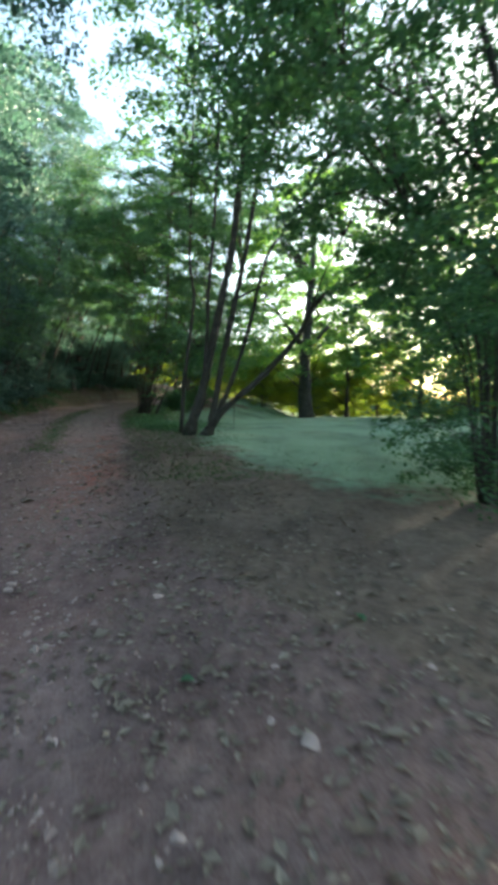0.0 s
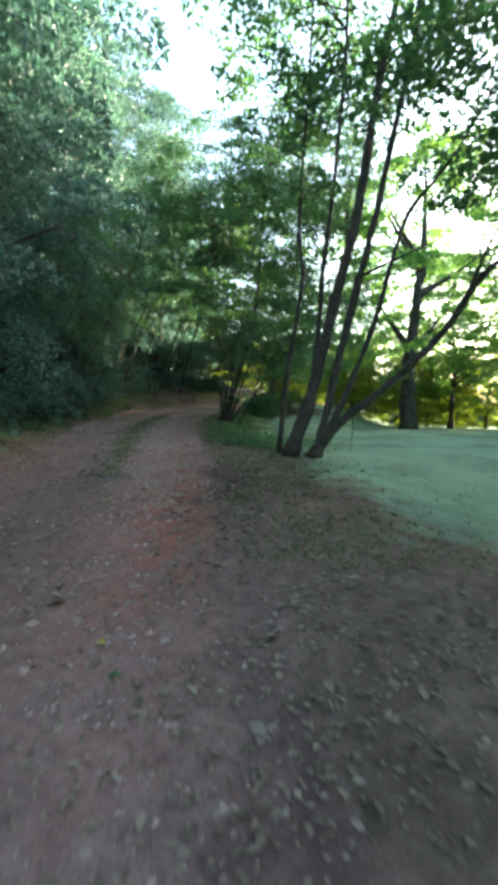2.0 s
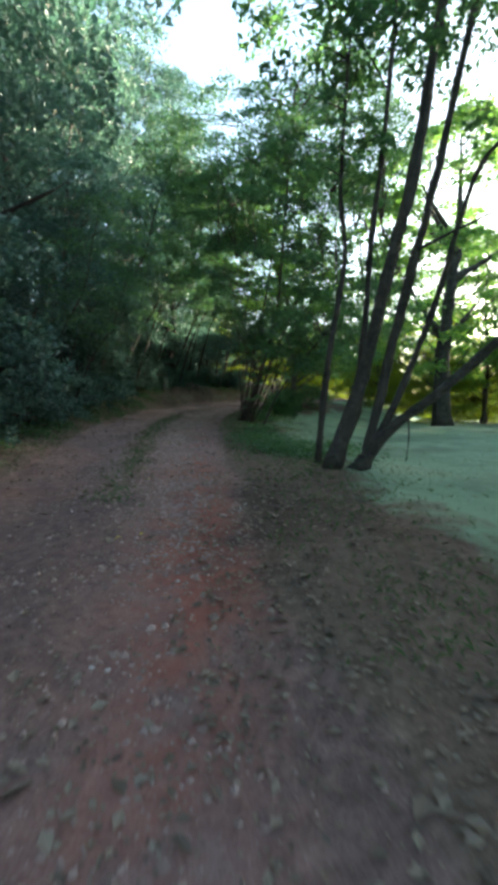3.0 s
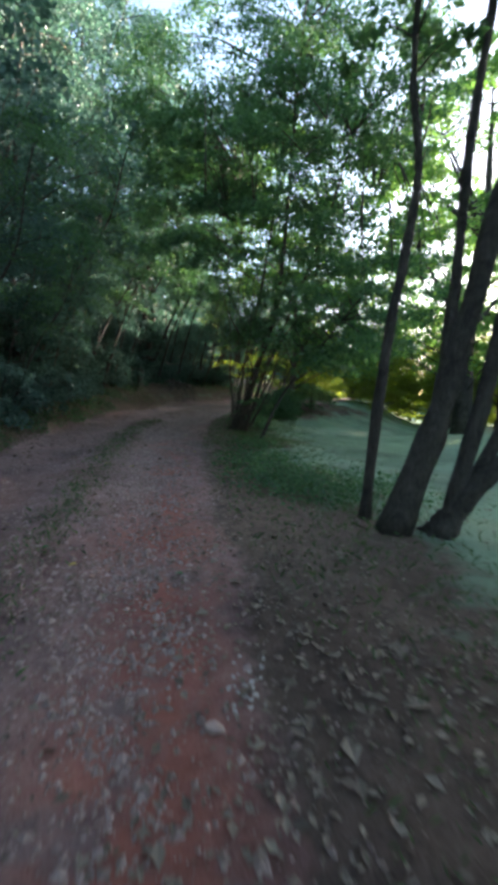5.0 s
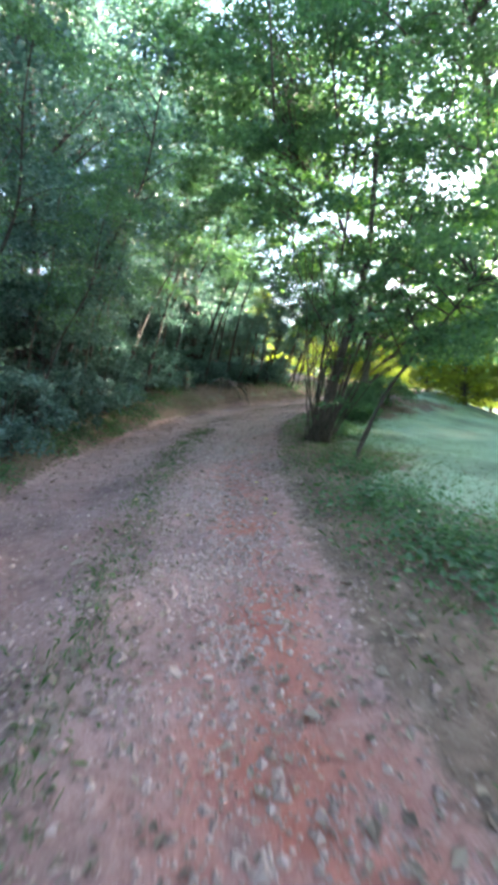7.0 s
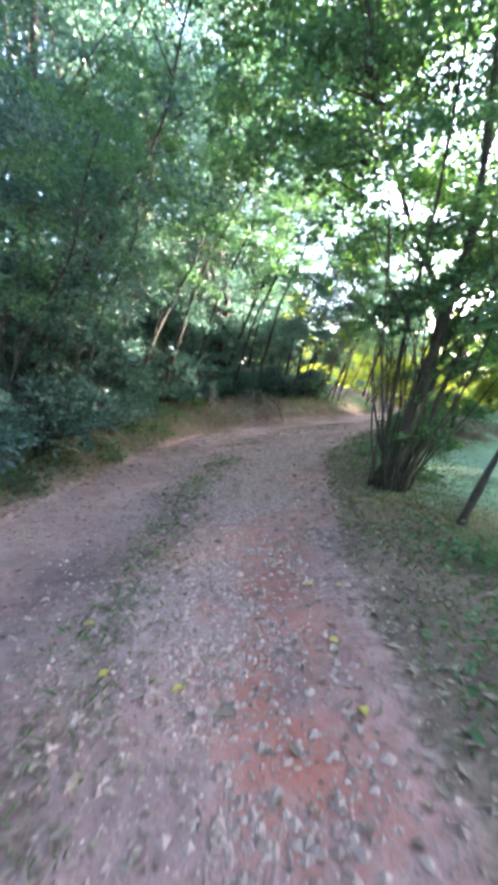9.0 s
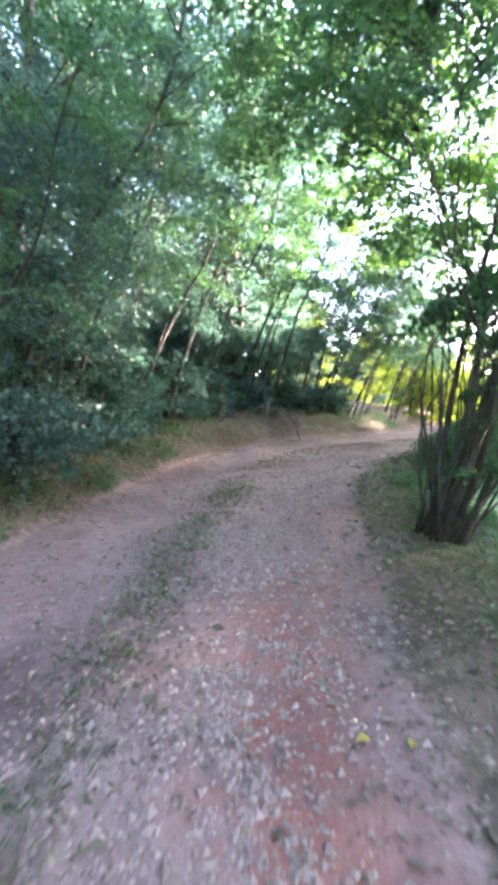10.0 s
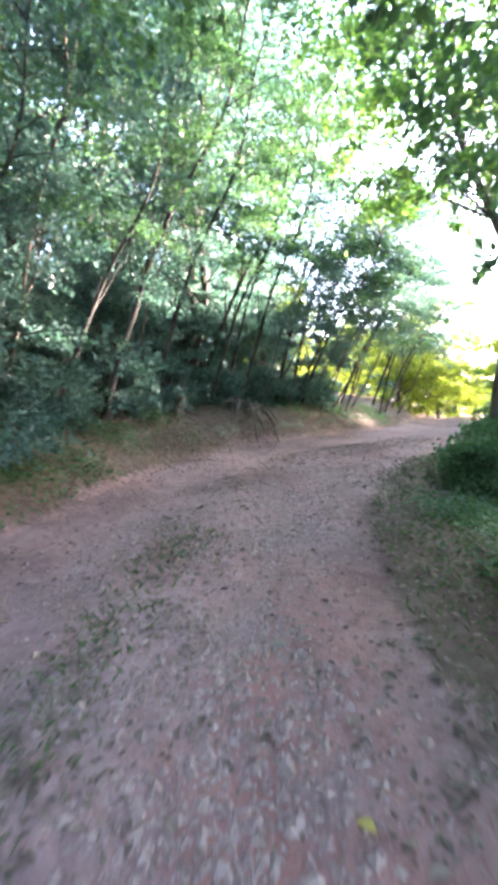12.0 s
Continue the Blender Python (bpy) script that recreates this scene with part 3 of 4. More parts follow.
SLIM = [(-9.3, 27.2), (-8.4, 27.6), (-7.6, 28.0), (-7.1, 28.2), (-8.0, 28.9), (-6.6, 28.5), (-10.2, 26.6), (-7.6, 29.8),
        (-10.6, 22.4), (-11.0, 20.4), (-10.2, 24.6), (-11.6, 24.0), (-10.0, 17.0), (-10.4, 14.0), (-9.0, 26.6), (-8.7, 27.1), (-8.1, 27.5), (-7.8, 27.2), (-7.3, 27.7), (-6.9, 27.9), (-6.5, 28.1), (-6.2, 28.4), (-5.9, 28.9), (-6.0, 29.4), (-5.5, 29.9), (-7.0, 28.9), (-9.7, 26.2), (-8.4, 26.5), (-9.3, 15.6), (-9.6, 17.4), (-9.9, 18.6), (-10.2, 19.8), (-10.5, 21.2), (-10.3, 22.9), (-9.2, 14.2), (-10.0, 16.4), (-10.7, 18.0), (-5.2, 30.4), (-4.9, 31.2), (-4.6, 32.4), (-5.6, 31.8), (-5.0, 33.2)]
for i, (x, y) in enumerate(SLIM):
    plant(slim[i % 2], x + rng.normal(0, 0.15), y + rng.normal(0, 0.15), rng.uniform(-30, 30), (rng.uniform(0.7, 1.0) if i < 15 else rng.uniform(0.45, 0.8)), rng.uniform(8, 22), rng.uniform(-35, 25), "slender trees round the bend")
# outlying right-hand trees are added out of view to keep sun off the track
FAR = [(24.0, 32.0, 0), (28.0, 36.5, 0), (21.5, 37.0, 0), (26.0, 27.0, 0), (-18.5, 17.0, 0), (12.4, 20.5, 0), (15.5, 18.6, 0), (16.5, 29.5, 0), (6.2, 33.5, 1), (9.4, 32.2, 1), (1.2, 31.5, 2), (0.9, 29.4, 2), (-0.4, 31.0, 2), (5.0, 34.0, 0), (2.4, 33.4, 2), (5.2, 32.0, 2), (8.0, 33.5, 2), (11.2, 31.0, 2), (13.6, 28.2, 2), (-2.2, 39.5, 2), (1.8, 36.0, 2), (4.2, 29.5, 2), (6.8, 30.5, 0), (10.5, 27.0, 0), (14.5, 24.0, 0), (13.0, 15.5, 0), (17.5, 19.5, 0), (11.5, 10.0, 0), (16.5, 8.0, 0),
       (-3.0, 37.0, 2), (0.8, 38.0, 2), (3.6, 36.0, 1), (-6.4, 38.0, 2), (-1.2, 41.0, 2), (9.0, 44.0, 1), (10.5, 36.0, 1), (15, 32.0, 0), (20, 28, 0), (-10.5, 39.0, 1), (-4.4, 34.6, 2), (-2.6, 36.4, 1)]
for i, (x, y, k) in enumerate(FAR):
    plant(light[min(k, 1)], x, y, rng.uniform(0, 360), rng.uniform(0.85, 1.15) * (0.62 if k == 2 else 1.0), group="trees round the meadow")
plant(big, 3.2, 24.1, 40, 1.0, group="trees round the meadow")
# unseen trees added behind the start to close the place and cut the skylight
UNSEEN_BEHIND = [(4.5, -3.0), (8.0, 2.0), (-5.0, -5.0), (0.5, -12.0), (-10.0, -6.0)]
for i, (x, y) in enumerate(UNSEEN_BEHIND):
    plant(dense[i % 3], x, y, rng.uniform(0, 360), rng.uniform(0.9, 1.1), group="wood behind the meadow gate")
UNDER = [(-10.6, 12.0), (-10.8, 14.6), (-11.0, 17.2), (-11.4, 19.6), (-11.7, 21.6), (-11.3, 24.4), (-10.4, 26.6), (-7.6, 29.6), (-10.0, 6.4), (-10.2, 9.4), (-9.4, 3.0), (-10.9, 5.2), (-11.2, 7.6), (-11.6, 10.2), (-11.8, 13.4), (-12.0, 16.8), (-12.4, 19.9), (-12.9, 22.6), (-12.2, 26.4), (-10.6, 28.6), (-9.2, 29.4), (-14.0, 8.8), (-15.0, 17.2),
         (-15.0, 25.0), (-13.0, 30.2), (-11.0, 32.2), (-9.4, 33.0), (-10.6, 2.4), (-14.6, 29.2), (-9.6, 31.4), (-13.6, 13.8), (-13.8, 18.2), (-14.2, 21.4), (-14.8, 24.8), (-13.4, 27.8), (-12.0, 30.4), (-16.5, 20.0), (-16.0, 14.5), (-17.0, 26.0), (-16.0, 31.0), (-12.2, 11.4), (-12.4, 14.4)]
for x, y in UNDER:
    plant(under[0], x + rng.normal(0, 0.2), y + rng.normal(0, 0.3), rng.uniform(0, 360), rng.uniform(0.8, 1.25), group="understorey of the wood")
for p in (*dense, *fine, *slim, *light, *under, big):
    remove_proto(p)


shrub("shrub", "airy leafy shrub with bare twigs overhanging the track edge", 2.8, 5.0, 1.1, 2.8, 78, LEAF_GREEN, 0.055, 210, 201, 22)
tree_r = np.random.default_rng(205)
tree("overhanging_tree", (3.9, 5.6, zat(3.9, 5.6)), "leafy tree whose boughs hang over the meadow entrance",
     [(rooted([(3.9, 5.6, 0), (3.8, 5.6, 2.0), (3.5, 5.7, 4.2), (3.0, 5.9, 6.4), (2.6, 6.1, 8.6)]), 0.12, 0.02), ([(3.8, 5.6, 2.2), (3.2, 5.9, 3.4), (2.3, 6.4, 4.3)], 0.05, 0.012), ([(3.6, 5.65, 3.6), (2.6, 6.2, 5.4), (1.4, 6.8, 6.6)], 0.05, 0.012)],
     cloud(tree_r, 130, (2.2, 6.6, 6.4), (3.0, 2.6, 2.2)) + cloud(tree_r, 60, (3.4, 6.2, 3.4), (1.7, 1.8, 1.4)), LEAF_GREEN, 0.11, 130, seed=206)
for i, (x, y, w, h) in enumerate([(-7.4, 7.0, 0.8, 1.0), (-7.9, 9.0, 0.9, 1.1), (-8.4, 11.0, 0.9, 1.2), (-8.6, 12.8, 0.9, 1.3), (-8.9, 14.6, 1.0, 1.5), (-9.3, 16.6, 1.0, 1.4), (-9.8, 18.8, 1.0, 1.3),
                                  (-10.6, 20.9, 1.0, 1.2), (-8.6, 4.6, 0.8, 1.0), (-10.7, 22.8, 1.0, 1.3), (-10.4, 24.6, 0.9, 1.2), (-9.6, 26.0, 0.8, 1.0), (-8.6, 27.2, 0.8, 1.0), (-7.4, 28.2, 0.8, 0.9)]):
    shrub("bramble_bush", "low dark green bramble bush on the bank", x, y, w, h, 46, LEAF_DARK, 0.095, 150, 220 + i)["group"] = "brambles on the bank"

def build_roadside_tree():
    rng = np.random.default_rng(251)
    x, y = -3.3, 23.4
    line = rooted([(x, y, 0), (x + 0.05, y, 3.0), (x + 0.16, y, 4.4), (x + 0.1, y, 5.6), (x - 0.5, y + 0.2, 7.2), (x - 1.2, y + 0.3, 9.4), (x - 1.9, y + 0.3, 11.6)])
    side = [(x + 0.15, y, 4.5), (x + 0.6, y, 6.2), (x + 1.1, y, 8.8)]
    sprays = cloud(rng, 50, (x + 2.3, y, 6.4), (2.0, 2.0, 2.2)) + cloud(rng, 34, (x + 1.9, y - 0.4, 4.4), (1.6, 1.5, 0.9)) + cloud(rng, 90, (x - 0.6, y, 10.6), (2.8, 2.4, 2.3)) + cloud(rng, 40, (x - 1.0, y - 0.3, 7.6), (1.8, 1.6, 1.2), (0.5, 1.0)) + cloud(rng, 40, (x + 0.8, y + 0.2, 7.4), (1.7, 1.6, 1.5), (0.5, 1.1))
    return tree("roadside_tree", (x, y, zat(x, y)), "grey-barked leafy tree standing beside the bend", [(line, 0.13, 0.03), (side, 0.06, 0.015)], sprays, LEAF_LIGHT, 0.12, 130, BARK_PALE, 252, split=True)


build_roadside_tree()
for i, (x, y, w, h) in enumerate([(-3.7, 21.6, 0.5, 0.95), (-2.6, 24.8, 0.8, 1.1), (-3.5, 22.7, 0.5, 1.0)]):
    shrub("hedge_shrub", "small-leaved green shrub on the inside of the bend", x, y, w, h, 40, LEAF_GREEN, 0.065, 220, 260 + i)["group"] = "shrubs inside the bend"


def build_bough_tree():
    rng = np.random.default_rng(271)
    x, y = -6.3, 4.9
    main = rooted([(x, y, 0), (x + 0.1, y, 2.4), (x + 0.5, y + 0.1, 4.8), (x + 1.3, y + 0.3, 6.8), (x + 2.4, y + 0.5, 8.2)])
    back = [(x + 0.3, y, 4.0), (x - 0.3, y - 0.3, 6.4), (x - 0.6, y - 0.4, 8.8)]
    sprays = cloud(rng, 46, (-3.7, 5.4, 7.9), (1.9, 1.8, 1.3)) + cloud(rng, 46, (x, y, 7.2), (2.2, 2.0, 2.4))
    return tree("overhanging_tree", (x, y, zat(x, y)), "dark-leaved tree with a bough arching over the track", [(main, 0.11, 0.025), (back, 0.05, 0.015)], sprays, LEAF_DARK, 0.095, 150, seed=272)


build_bough_tree()


# ---- distant woods that close the place ----
def far_woods():
    rng = np.random.default_rng(301)
    n = 45000
    a = rng.uniform(0, 2 * math.pi, n)
    r = rng.uniform(48, 62, n)
    lump = 1 + 0.25 * np.sin(a * 17) + 0.18 * np.sin(a * 41 + 1)
    open_side = np.exp(-((np.angle(np.exp(1j * (a - radians(66))))) / radians(46)) ** 4)
    left_side = np.exp(-((np.angle(np.exp(1j * (a - radians(155))))) / radians(48)) ** 2)
    top = (14 - 11.8 * open_side + 13 * left_side) * lump
    x, y = r * np.cos(a) - 2, r * np.sin(a) + 12
    z = height(x, y) + top * rng.uniform(0, 1, n) ** 0.8
    me = np_mesh("far_woods", *leaf_quads(np.column_stack([x, y, z]), 1.5, rng), LEAF_DARK, False)
    tagged(new("far_woods", me), "distant belt of mixed woodland closing the view", "woodland", kind="stuff")


far_woods()


# ---- things on the ground ----
def on_ground(x, y, lift=0.0):
    return np.column_stack([x, y, height(x, y) + lift])


def gravel():
    rng = np.random.default_rng(311)
    n = 100000
    y = rng.uniform(0.3, 24, n)
    k = np.abs(TRACK[None, :, 1] - y[:, None]).argmin(1)
    u = np.where(rng.uniform(size=n) < 0.55, rng.normal(0.85, 0.33, n), rng.normal(0.3, 1.0, n))
    x = TRACK[k, 0] + u
    keep = (rng.uniform(size=n) < 0.14 + 0.86 * ease(5, 12, y) * ease(26, 18, y)) & (np.abs(u) < 2.0) & (rng.uniform(size=n) < 0.35 + 0.65 * (wave(x, y, 1.9, 3.0) > 0.0))
    x, y = x[keep], y[keep]
    n = len(x)
    c = on_ground(x, y, 0.002)
    s = np.minimum(0.005 + 0.008 * rng.exponential(0.8, n), 0.034)
    base = np.array([(1, 0, 0), (-1, 0, 0), (0, 1, 0), (0, -1, 0), (0, 0, 0.7), (0, 0, -0.5)], float)
    v = base[None] * (1 + rng.normal(0, 0.25, (n, 6, 1))) * s[:, None, None]
    t = rng.uniform(0, 2 * math.pi, n)
    ct, st = np.cos(t)[:, None], np.sin(t)[:, None]
    v = np.stack([v[..., 0] * ct - v[..., 1] * st, v[..., 0] * st + v[..., 1] * ct, v[..., 2]], -1) + c[:, None]
    tri = np.array([(0, 2, 4), (2, 1, 4), (1, 3, 4), (3, 0, 4), (2, 0, 5), (1, 2, 5), (3, 1, 5), (0, 3, 5)])
    f = (tri[None] + 6 * np.arange(n)[:, None, None]).reshape(-1, 3)
    tagged(new("gravel", np_mesh("gravel", v.reshape(-1, 3), f, STONE, False)), "small grey and pinkish stones scattered over the track", "gravel", kind="stuff")


def litter():
    rng = np.random.default_rng(321)
    n = 125000
    y = rng.uniform(0.2, 27, n)
    k = np.abs(TRACK[None, :330, 1] - y[:, None]).argmin(1)
    u = rng.uniform(-4.2, 5.0, n)
    x = TRACK[k, 0] + u
    uu, _ = across(x, y)
    w = 0.14 + 0.9 * np.exp(-((uu - 2.3) / 0.75) ** 2) + 0.8 * np.exp(-((uu + 2.4) / 0.8) ** 2) * ease(6, 12, y) + 1.1 * np.exp(-(uu / 0.36) ** 2) * ease(7, 11, y)
    w += 0.6 * np.exp(-((uu - 1.75) / 0.6) ** 2) * ease(11, 8, y)
    w += 0.30 * (uu > 1.2) * ease(7, 2, y) + 0.16 * ease(8, 4, y) + 0.55 * (uu < -1.8)
    w *= 0.35 + 0.9 * (wave(x, y, 2.3, 5.0) > -0.15)
    w *= np.where(uu > 3.6, 0.25, 1)
    keep = rng.uniform(size=n) < w
    m = 18000
    bx, by = rng.uniform(-13, -3, m), rng.uniform(19, 31, m)
    bu, _ = across(bx, by)
    side = (np.abs(bu) > 1.6) & (rng.uniform(size=m) < 0.3 + 0.7 * (bu < 0))
    x, y = np.concatenate([x[keep], bx[side]]), np.concatenate([y[keep], by[side]])
    v, f = leaf_quads(on_ground(x, y, 0.012), 0.038 * rng.lognormal(0, 0.35, len(x)), rng, 0.28, 0.0)
    tagged(new("leaf_litter", np_mesh("leaf_litter", v, f, LEAF_DRY, False)), "dry brown and buff fallen leaves strewn beside the track", "fallen leaves", kind="stuff")


def blades(name, x, y, h, label, seed, mat=None, width=0.012):
    rng = np.random.default_rng(seed)
    n = len(x)
    c = on_ground(x, y, -0.01)
    a = rng.uniform(0, 2 * math.pi, n)
    side = np.column_stack([np.cos(a), np.sin(a), np.zeros(n)]) * (width * rng.uniform(0.6, 1.3, n))[:, None]
    hh = h * rng.uniform(0.5, 1.3, n)
    bend = np.column_stack([rng.normal(0, 0.35, n), rng.normal(0, 0.35, n), np.ones(n)]) * hh[:, None]
    v = np.stack([c - side, c + side, c + bend * 0.6 + side * 0.6, c + bend * (1.0, 1.0, 0.92) + bend * (0.5, 0.5, 0.0)], 1).reshape(-1, 3)
    f = np.arange(4 * n).reshape(n, 4)
    tagged(new(name, np_mesh(name, v, f, mat or GRASS, False)), label, "grass", kind="stuff")


def grasses():
    rng = np.random.default_rng(331)
    n = 80000
    x, y = rng.uniform(-4, 12, n), 5 + 16 * rng.uniform(0, 1, n) ** 1.3
    u, _ = across(x, y)
    keep = (u + 0.5 * wave(x, y, 0.9, 1.0) > 4.0) & (y + 0.25 * x > 6.0)
    blades("meadow_grass", x[keep], y[keep], 0.028, "short mown grass of the shaded meadow", 332, MEADOW_GRASS, 0.005)
    n = 80000
    y = rng.uniform(6, 24, n)
    k = np.abs(TRACK[None, :330, 1] - y[:, None]).argmin(1)
    u = np.where(rng.uniform(size=n) < 0.72, rng.normal(2.9, 0.7, n), rng.normal(-2.5, 0.45, n))
    u = np.where(rng.uniform(size=n) < 0.22, rng.normal(0.0, 0.17, n), u)
    x = TRACK[k, 0] + u
    strip = np.abs(u) < 0.6
    keep = np.where(strip, (y > 8.5) & (y < 19) & (rng.uniform(size=n) < 0.16 + 0.26 * (wave(x, y, 2.7, 7.0) > 0.0)), (np.abs(u) > 1.85) & (rng.uniform(size=n) < 0.10 + 0.3 * ease(-0.5, 0.9, wave(x, y, 1.3, 2.0)) + 0.45 * ease(9, 13, y)))
    blades("verge_grass", x[keep], y[keep], 0.055, "tufts of grass along the edges and middle of the track", 334, None, 0.0035)


def low_plants():
    rng = np.random.default_rng(341)
    c = []
    for cx, cy, r, k in ((-2.7, 12.6, 0.7, 1100), (-2.3, 11.9, 0.6, 700), (-3.2, 13.6, 0.6, 800), (-1.6, 12.2, 0.9, 1100), (-8.6, 15.6, 0.5, 600), (-8.8, 17.9, 0.5, 700), (-9.2, 20.2, 0.5, 500), (-8.0, 12.4, 0.5, 600),
                         (-7.7, 10.6, 0.5, 500), (-3.4, 15.2, 0.5, 500), (-3.9, 18.6, 0.6, 900), (-4.2, 20.2, 0.6, 900), (-9.0, 26.2, 0.8, 700), (-8.2, 13.6, 0.5, 600), (-8.9, 16.6, 0.6, 600), (-9.3, 19.2, 0.6, 600), (-9.7, 21.6, 0.6, 600), (-9.9, 23.4, 0.6, 600), (-7.6, 9.2, 0.5, 400), (-7.6, 27.3, 0.8, 800), (-6.4, 28.2, 0.8, 800), (-5.4, 29.6, 0.8, 700), (-10.4, 24.4, 0.7, 600), (-4.0, 24.2, 0.5, 600)):
        p = rng.normal(0, 0.5, (k, 2)) * r + (cx, cy)
        u, _ = across(p[:, 0], p[:, 1])
        p = p[np.abs(u) > 1.75]
        c.append(on_ground(p[:, 0], p[:, 1], 0.02) + np.column_stack([np.zeros((len(p), 2)), rng.uniform(0, 0.16, len(p))]))
    v, f = leaf_quads(np.concatenate(c), 0.06, rng, 0.5, 0.1)
    tagged(new("ground_plants", np_mesh("ground_plants", v, f, LEAF_GREEN, False)), "low green herbs and ivy on the verges", "ground plants", kind="stuff")


def stone(x, y, r, seed, label, mat, name="stone", flat=0.42):
    rng = np.random.default_rng(seed)
    bm = bmesh.new()
    bmesh.ops.create_icosphere(bm, subdivisions=2, radius=1.0)
    o = Vector(rng.uniform(-20, 20, 3))
    cut = [Vector(rng.normal(size=3)).normalized() for _ in range(9)]
    for v in bm.verts:
        k = 1 + 0.28 * noise.noise(v.co * 1.3 + o)
        p = v.co * k
        for d in cut:
            e = p.dot(d) - 0.62
            if e > 0:
                p -= d * e * 0.95
        v.co = Vector((p.x * r, p.y * r * 0.78, p.z * r * flat))
    me = bpy.data.meshes.new(name)
    bm.to_mesh(me)
    bm.free()
    me.materials.append(mat)
    ob = new(name, me)
    ob.matrix_basis = pose(x, y, zat(x, y) + r * flat * 0.35, rng.uniform(-12, 12), rng.uniform(-12, 12), rng.uniform(0, 360))
    return tagged(ob, label, "stone", "stones on the track")


gravel()
litter()
grasses()
low_plants()

STONES = [(0.24, 1.64, 0.085), (-0.23, 1.34, 0.05), (-0.28, 1.27, 0.035), (0.89, 2.06, 0.05), (0.13, 2.08, 0.045), (-0.45, 1.84, 0.03), (-1.76, 3.17, 0.075), (0.59, 2.83, 0.05), (0.09, 1.78, 0.04), (-0.82, 1.76, 0.04), (1.24, 2.61, 0.035),
          (-1.72, 3.06, 0.08), (-0.62, 2.87, 0.07), (-0.84, 3.35, 0.045), (-0.75, 3.42, 0.045), (-1.21, 3.32, 0.035), (-1.83, 3.35, 0.06), (-1.21, 4.01, 0.03), (-2.37, 5.39, 0.035), (-2.28, 5.0, 0.04), (-1.42, 4.84, 0.035), (-1.3, 4.75, 0.035),
          (-1.82, 4.76, 0.03), (-1.8, 7.21, 0.045), (-2.65, 8.43, 0.10), (-4.1, 7.44, 0.06), (-4.51, 11.3, 0.05), (-4.71, 10.35, 0.04), (-4.31, 10.96, 0.075), (-4.14, 10.97, 0.065), (-3.91, 9.67, 0.055), (-3.11, 10.22, 0.035),
          (-5.15, 14.9, 0.045), (-4.51, 13.39, 0.06), (-5.5, 16.7, 0.045), (-4.4, 12.1, 0.05)]
for i, (x, y, r) in enumerate(STONES):
    red = i in (30, 18, 27)
    stone(x, y, r * 0.65, 400 + i, "worn reddish stone bedded in the earth track" if red else "worn grey stone bedded in the earth track", STONE_RED if red else STONE)
PALE = stone_material("stone_pale", (0.24, 0.20, 0.18), (0.46, 0.41, 0.38))
shard = np.random.default_rng(449)
for i in range(34):
    x, y = -2.56 + shard.normal(0, 0.05), 8.74 + shard.normal(0, 0.13)
    stone(x, y, shard.uniform(0.010, 0.026), 450 + i, "pale chalky stone fragment broken up on the track", PALE, "pale_stone", 0.16)
for i, (x, y) in enumerate([(-2.75, 5.9), (-2.66, 5.91)]):
    stone(x, y, 0.026, 490 + i, "small pale pebble lying on the earth track", PALE, "pale_stone")


def fallen_leaf(x, y, size, mat, label, seed):
    """A curled leaf with a midrib fold and a stalk."""
    rng = np.random.default_rng(seed)
    n = 7
    t = np.linspace(0, 1, n)
    w = 0.34 * np.sin(math.pi * t ** 0.8) * size
    z = 0.10 * size * np.sin(math.pi * t) + 0.006
    mid = np.column_stack([(t - 0.5) * size, np.zeros(n), z])
    v = np.concatenate([mid, mid + np.column_stack([np.zeros(n), w, 0.35 * w]), mid + np.column_stack([np.zeros(n), -w, 0.35 * w])])
    f = [(i, i + 1, n + i + 1, n + i) for i in range(n - 1)] + [(i + 1, i, 2 * n + i, 2 * n + i + 1) for i in range(n - 1)]
    ob = thing("fallen_leaf", (x, y, zat(x, y) + 0.008), label, "leaf", "fallen leaves on the track")
    ob.rotation_euler = (rng.normal(0, 0.1), rng.normal(0, 0.1), rng.uniform(0, 6.28))
    part("blade", np_mesh("blade", v, np.array(f), mat, True), ob)
    part("stalk", np_mesh("stalk", *tube([(-0.5 * size, 0, 0.006), (-0.65 * size, 0.01, 0.004), (-0.8 * size, 0.03, 0.004)], 0.0015, 0.001, 4, 4), BARK_PALE), ob)


YELLOW = [(-5.15, 13.22), (-4.46, 13.85), (-4.25, 13.31), (-4.49, 14.5), (-4.7, 14.45), (-5.91, 13.51), (-5.24, 16.37), (-4.1, 9.74), (-2.15, 4.85), (-3.45, 7.55), (-3.3, 7.75), (-5.53, 13.15)]
for i, (x, y) in enumerate(YELLOW):
    fallen_leaf(x, y, 0.075, LEAF_YELLOW, "yellow fallen leaf lying on the earth track", 500 + i)
for i, (x, y) in enumerate([(-4.48, 9.97), (-3.25, 9.76), (-0.3, 2.05), (0.65, 2.5), (-1.95, 4.6)]):
    fallen_leaf(x, y, 0.08, LEAF_GREEN, "green fallen leaf lying on the earth track", 520 + i)


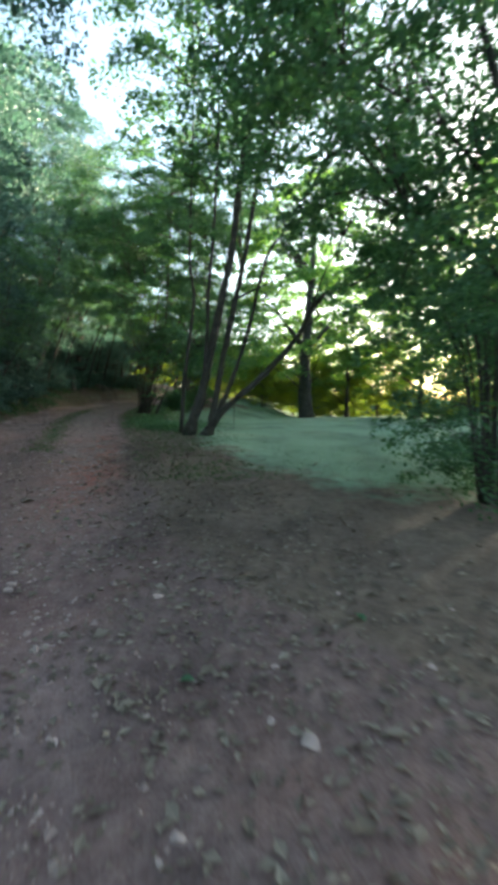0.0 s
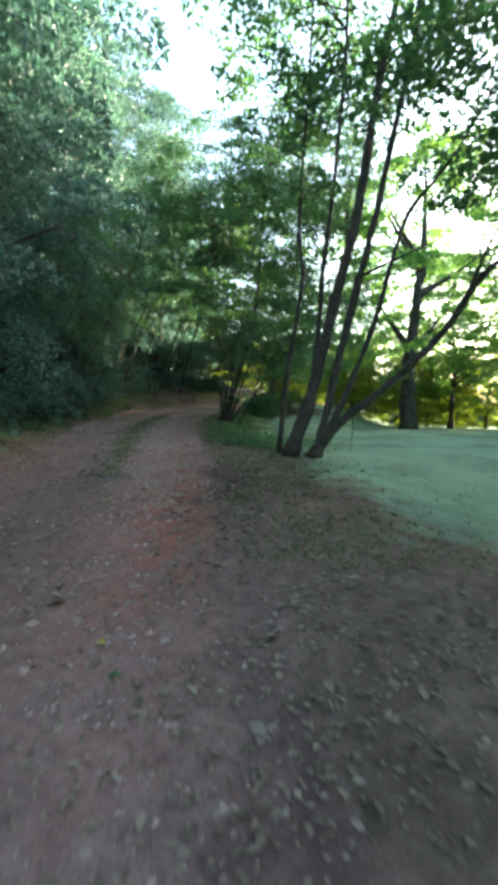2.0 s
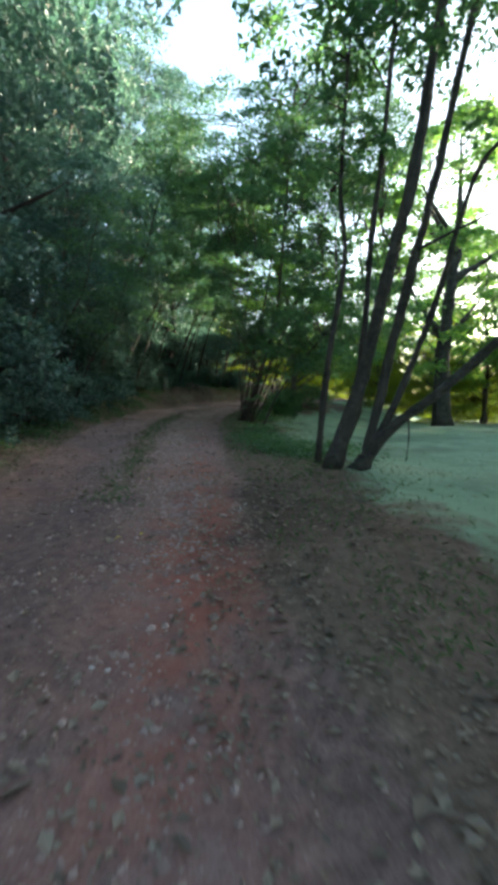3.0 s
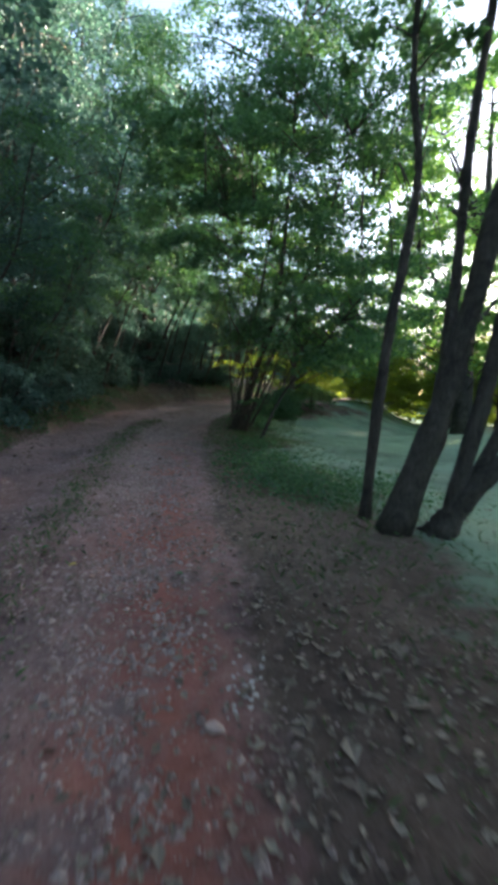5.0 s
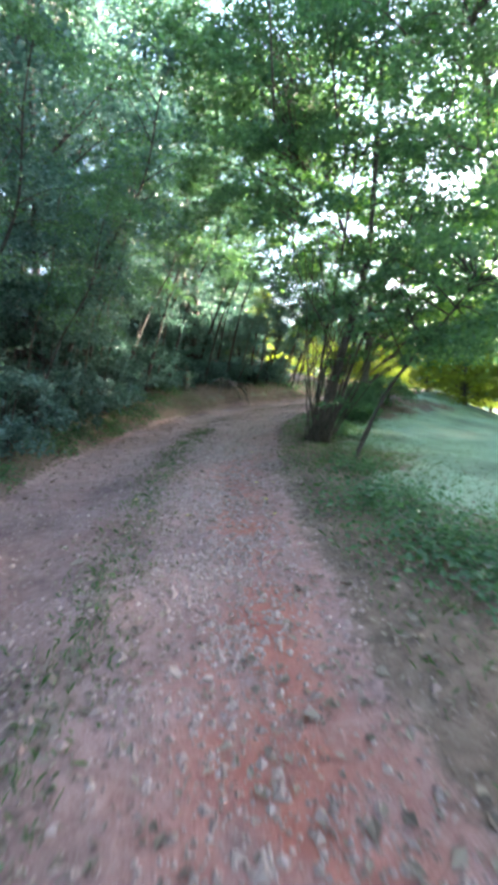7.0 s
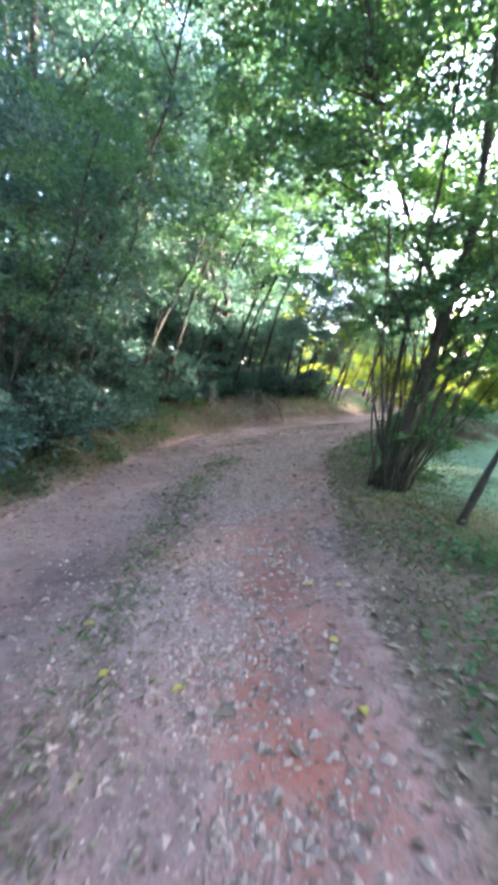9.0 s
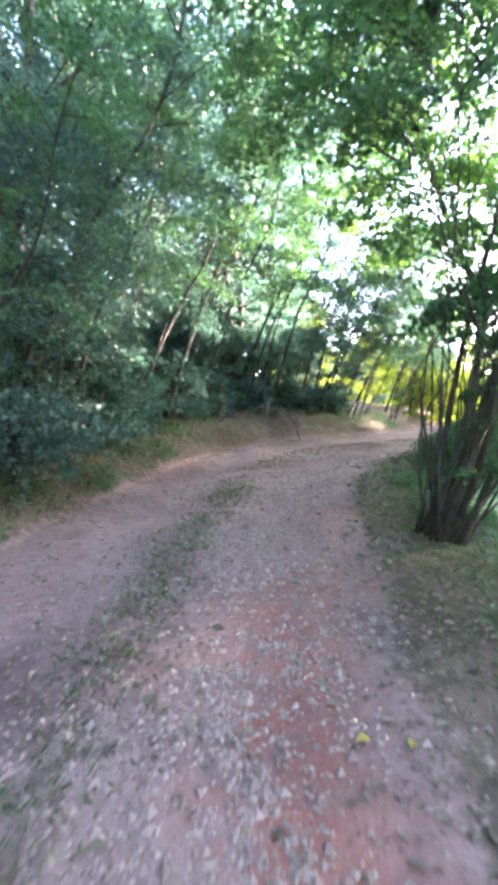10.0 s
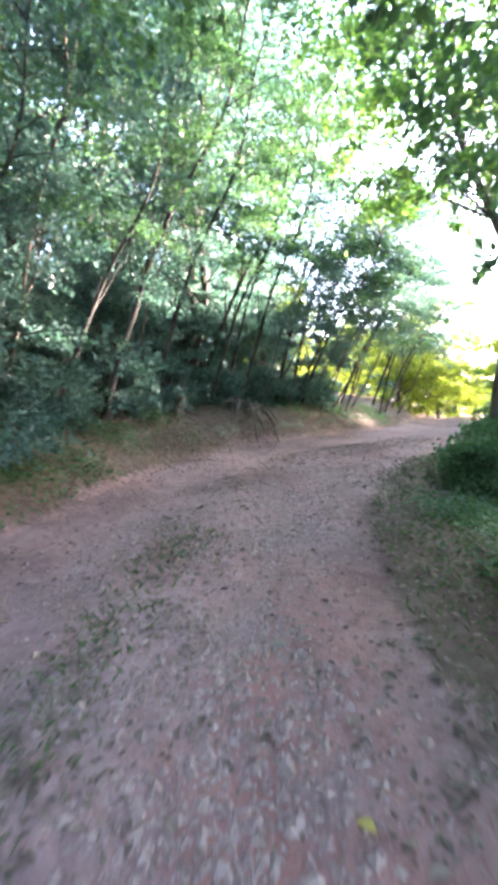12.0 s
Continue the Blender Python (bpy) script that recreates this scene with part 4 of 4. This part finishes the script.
# ---- stump, roots and dead wood on the bank ----
def stump(x, y):
    z = zat(x, y)
    ob = thing("tree_stump", (x, y, z), "broken pale tree stump on the leafy bank", "stump")
    r = np.random.default_rng(601)
    part("trunk", np_mesh("trunk", *tube([(0, 0, -0.1), (0.02, 0.01, 0.3), (0.09, 0.0, 0.62)], 0.13, 0.10, 9, 10, r, 0.5, 0.06), BARK_PALE), ob)
    for k in range(4):
        a = 0.6 + k * 1.5
        part("splinter", np_mesh("splinter", *tube([(0.08 + 0.05 * math.cos(a), 0.05 * math.sin(a), 0.55), (0.10 + 0.07 * math.cos(a), 0.06 * math.sin(a), 0.78 + 0.05 * k)], 0.035, 0.006, 4, 5, r), BARK_PALE), ob)
    for k in range(4):
        a = 0.3 + k * 1.6
        part("root", np_mesh("root", *tube([(0.06 * math.cos(a), 0.06 * math.sin(a), 0.12), (0.25 * math.cos(a), 0.25 * math.sin(a), 0.02), (0.5 * math.cos(a), 0.5 * math.sin(a), -0.06)], 0.05, 0.015, 6, 6, r), BARK_PALE), ob)


stump(-9.75, 24.4)


def root_tangle(x, y):
    r = np.random.default_rng(611)
    ob = thing("root_tangle", (x, y, zat(x, y)), "tangle of exposed roots and dead branches on the bank", "roots")
    for k in range(22):
        a, ln = r.uniform(0, 6.28), r.uniform(0.7, 1.7)
        dx, dy = 0.5 * ln * math.cos(a), 0.5 * ln * math.sin(a) - 0.2 * ln
        bx, by = r.normal(0, 0.35), r.normal(0, 0.2)
        g = lambda px, py: zat(x + px, y + py) - zat(x, y)
        part("root", np_mesh("root", *tube([(bx, by, g(bx, by) + r.uniform(0.1, 0.45)), (bx + 0.5 * dx, by + 0.5 * dy, g(bx + 0.5 * dx, by + 0.5 * dy) + r.uniform(0.1, 0.3)), (bx + dx, by + dy, g(bx + dx, by + dy) - 0.03)], r.uniform(0.028, 0.06), 0.010, 7, 6, r), BARK_PALE), ob)


root_tangle(-8.4, 25.8)


def dead_branch():
    r = np.random.default_rng(621)
    x, y = -9.6, 10.6
    z = zat(x, y)
    ob = thing("dead_branch", (x, y, z), "bare dead branch slanting out of the wood above the bank", "branch")
    rel = lambda *q: [(px - x, py - y, pz - z) for px, py, pz in q]
    part("limb", np_mesh("limb", *tube(rel((x, y, z - 0.05), (-8.9, 10.1, 3.0), (-7.6, 9.6, 4.0), (-6.0, 9.1, 4.35), (-4.9, 8.8, 4.5)), 0.075, 0.018, 14, 7, r, 0.2, 0.06), BARK), ob)
    for a, b in (((-7.1, 9.45, 4.1), (-6.6, 9.6, 4.8)), ((-5.9, 9.07, 4.36), (-5.4, 8.6, 4.1)), ((-8.2, 9.82, 3.55), (-8.4, 9.2, 4.2)), ((-5.4, 8.95, 4.42), (-5.0, 9.2, 4.8))):
        m = tuple(0.5 * (p + q) + 0.05 for p, q in zip(a, b))
        part("twig", np_mesh("twig", *tube(rel(a, m, b), 0.018, 0.005, 5, 5, r), BARK), ob)


dead_branch()
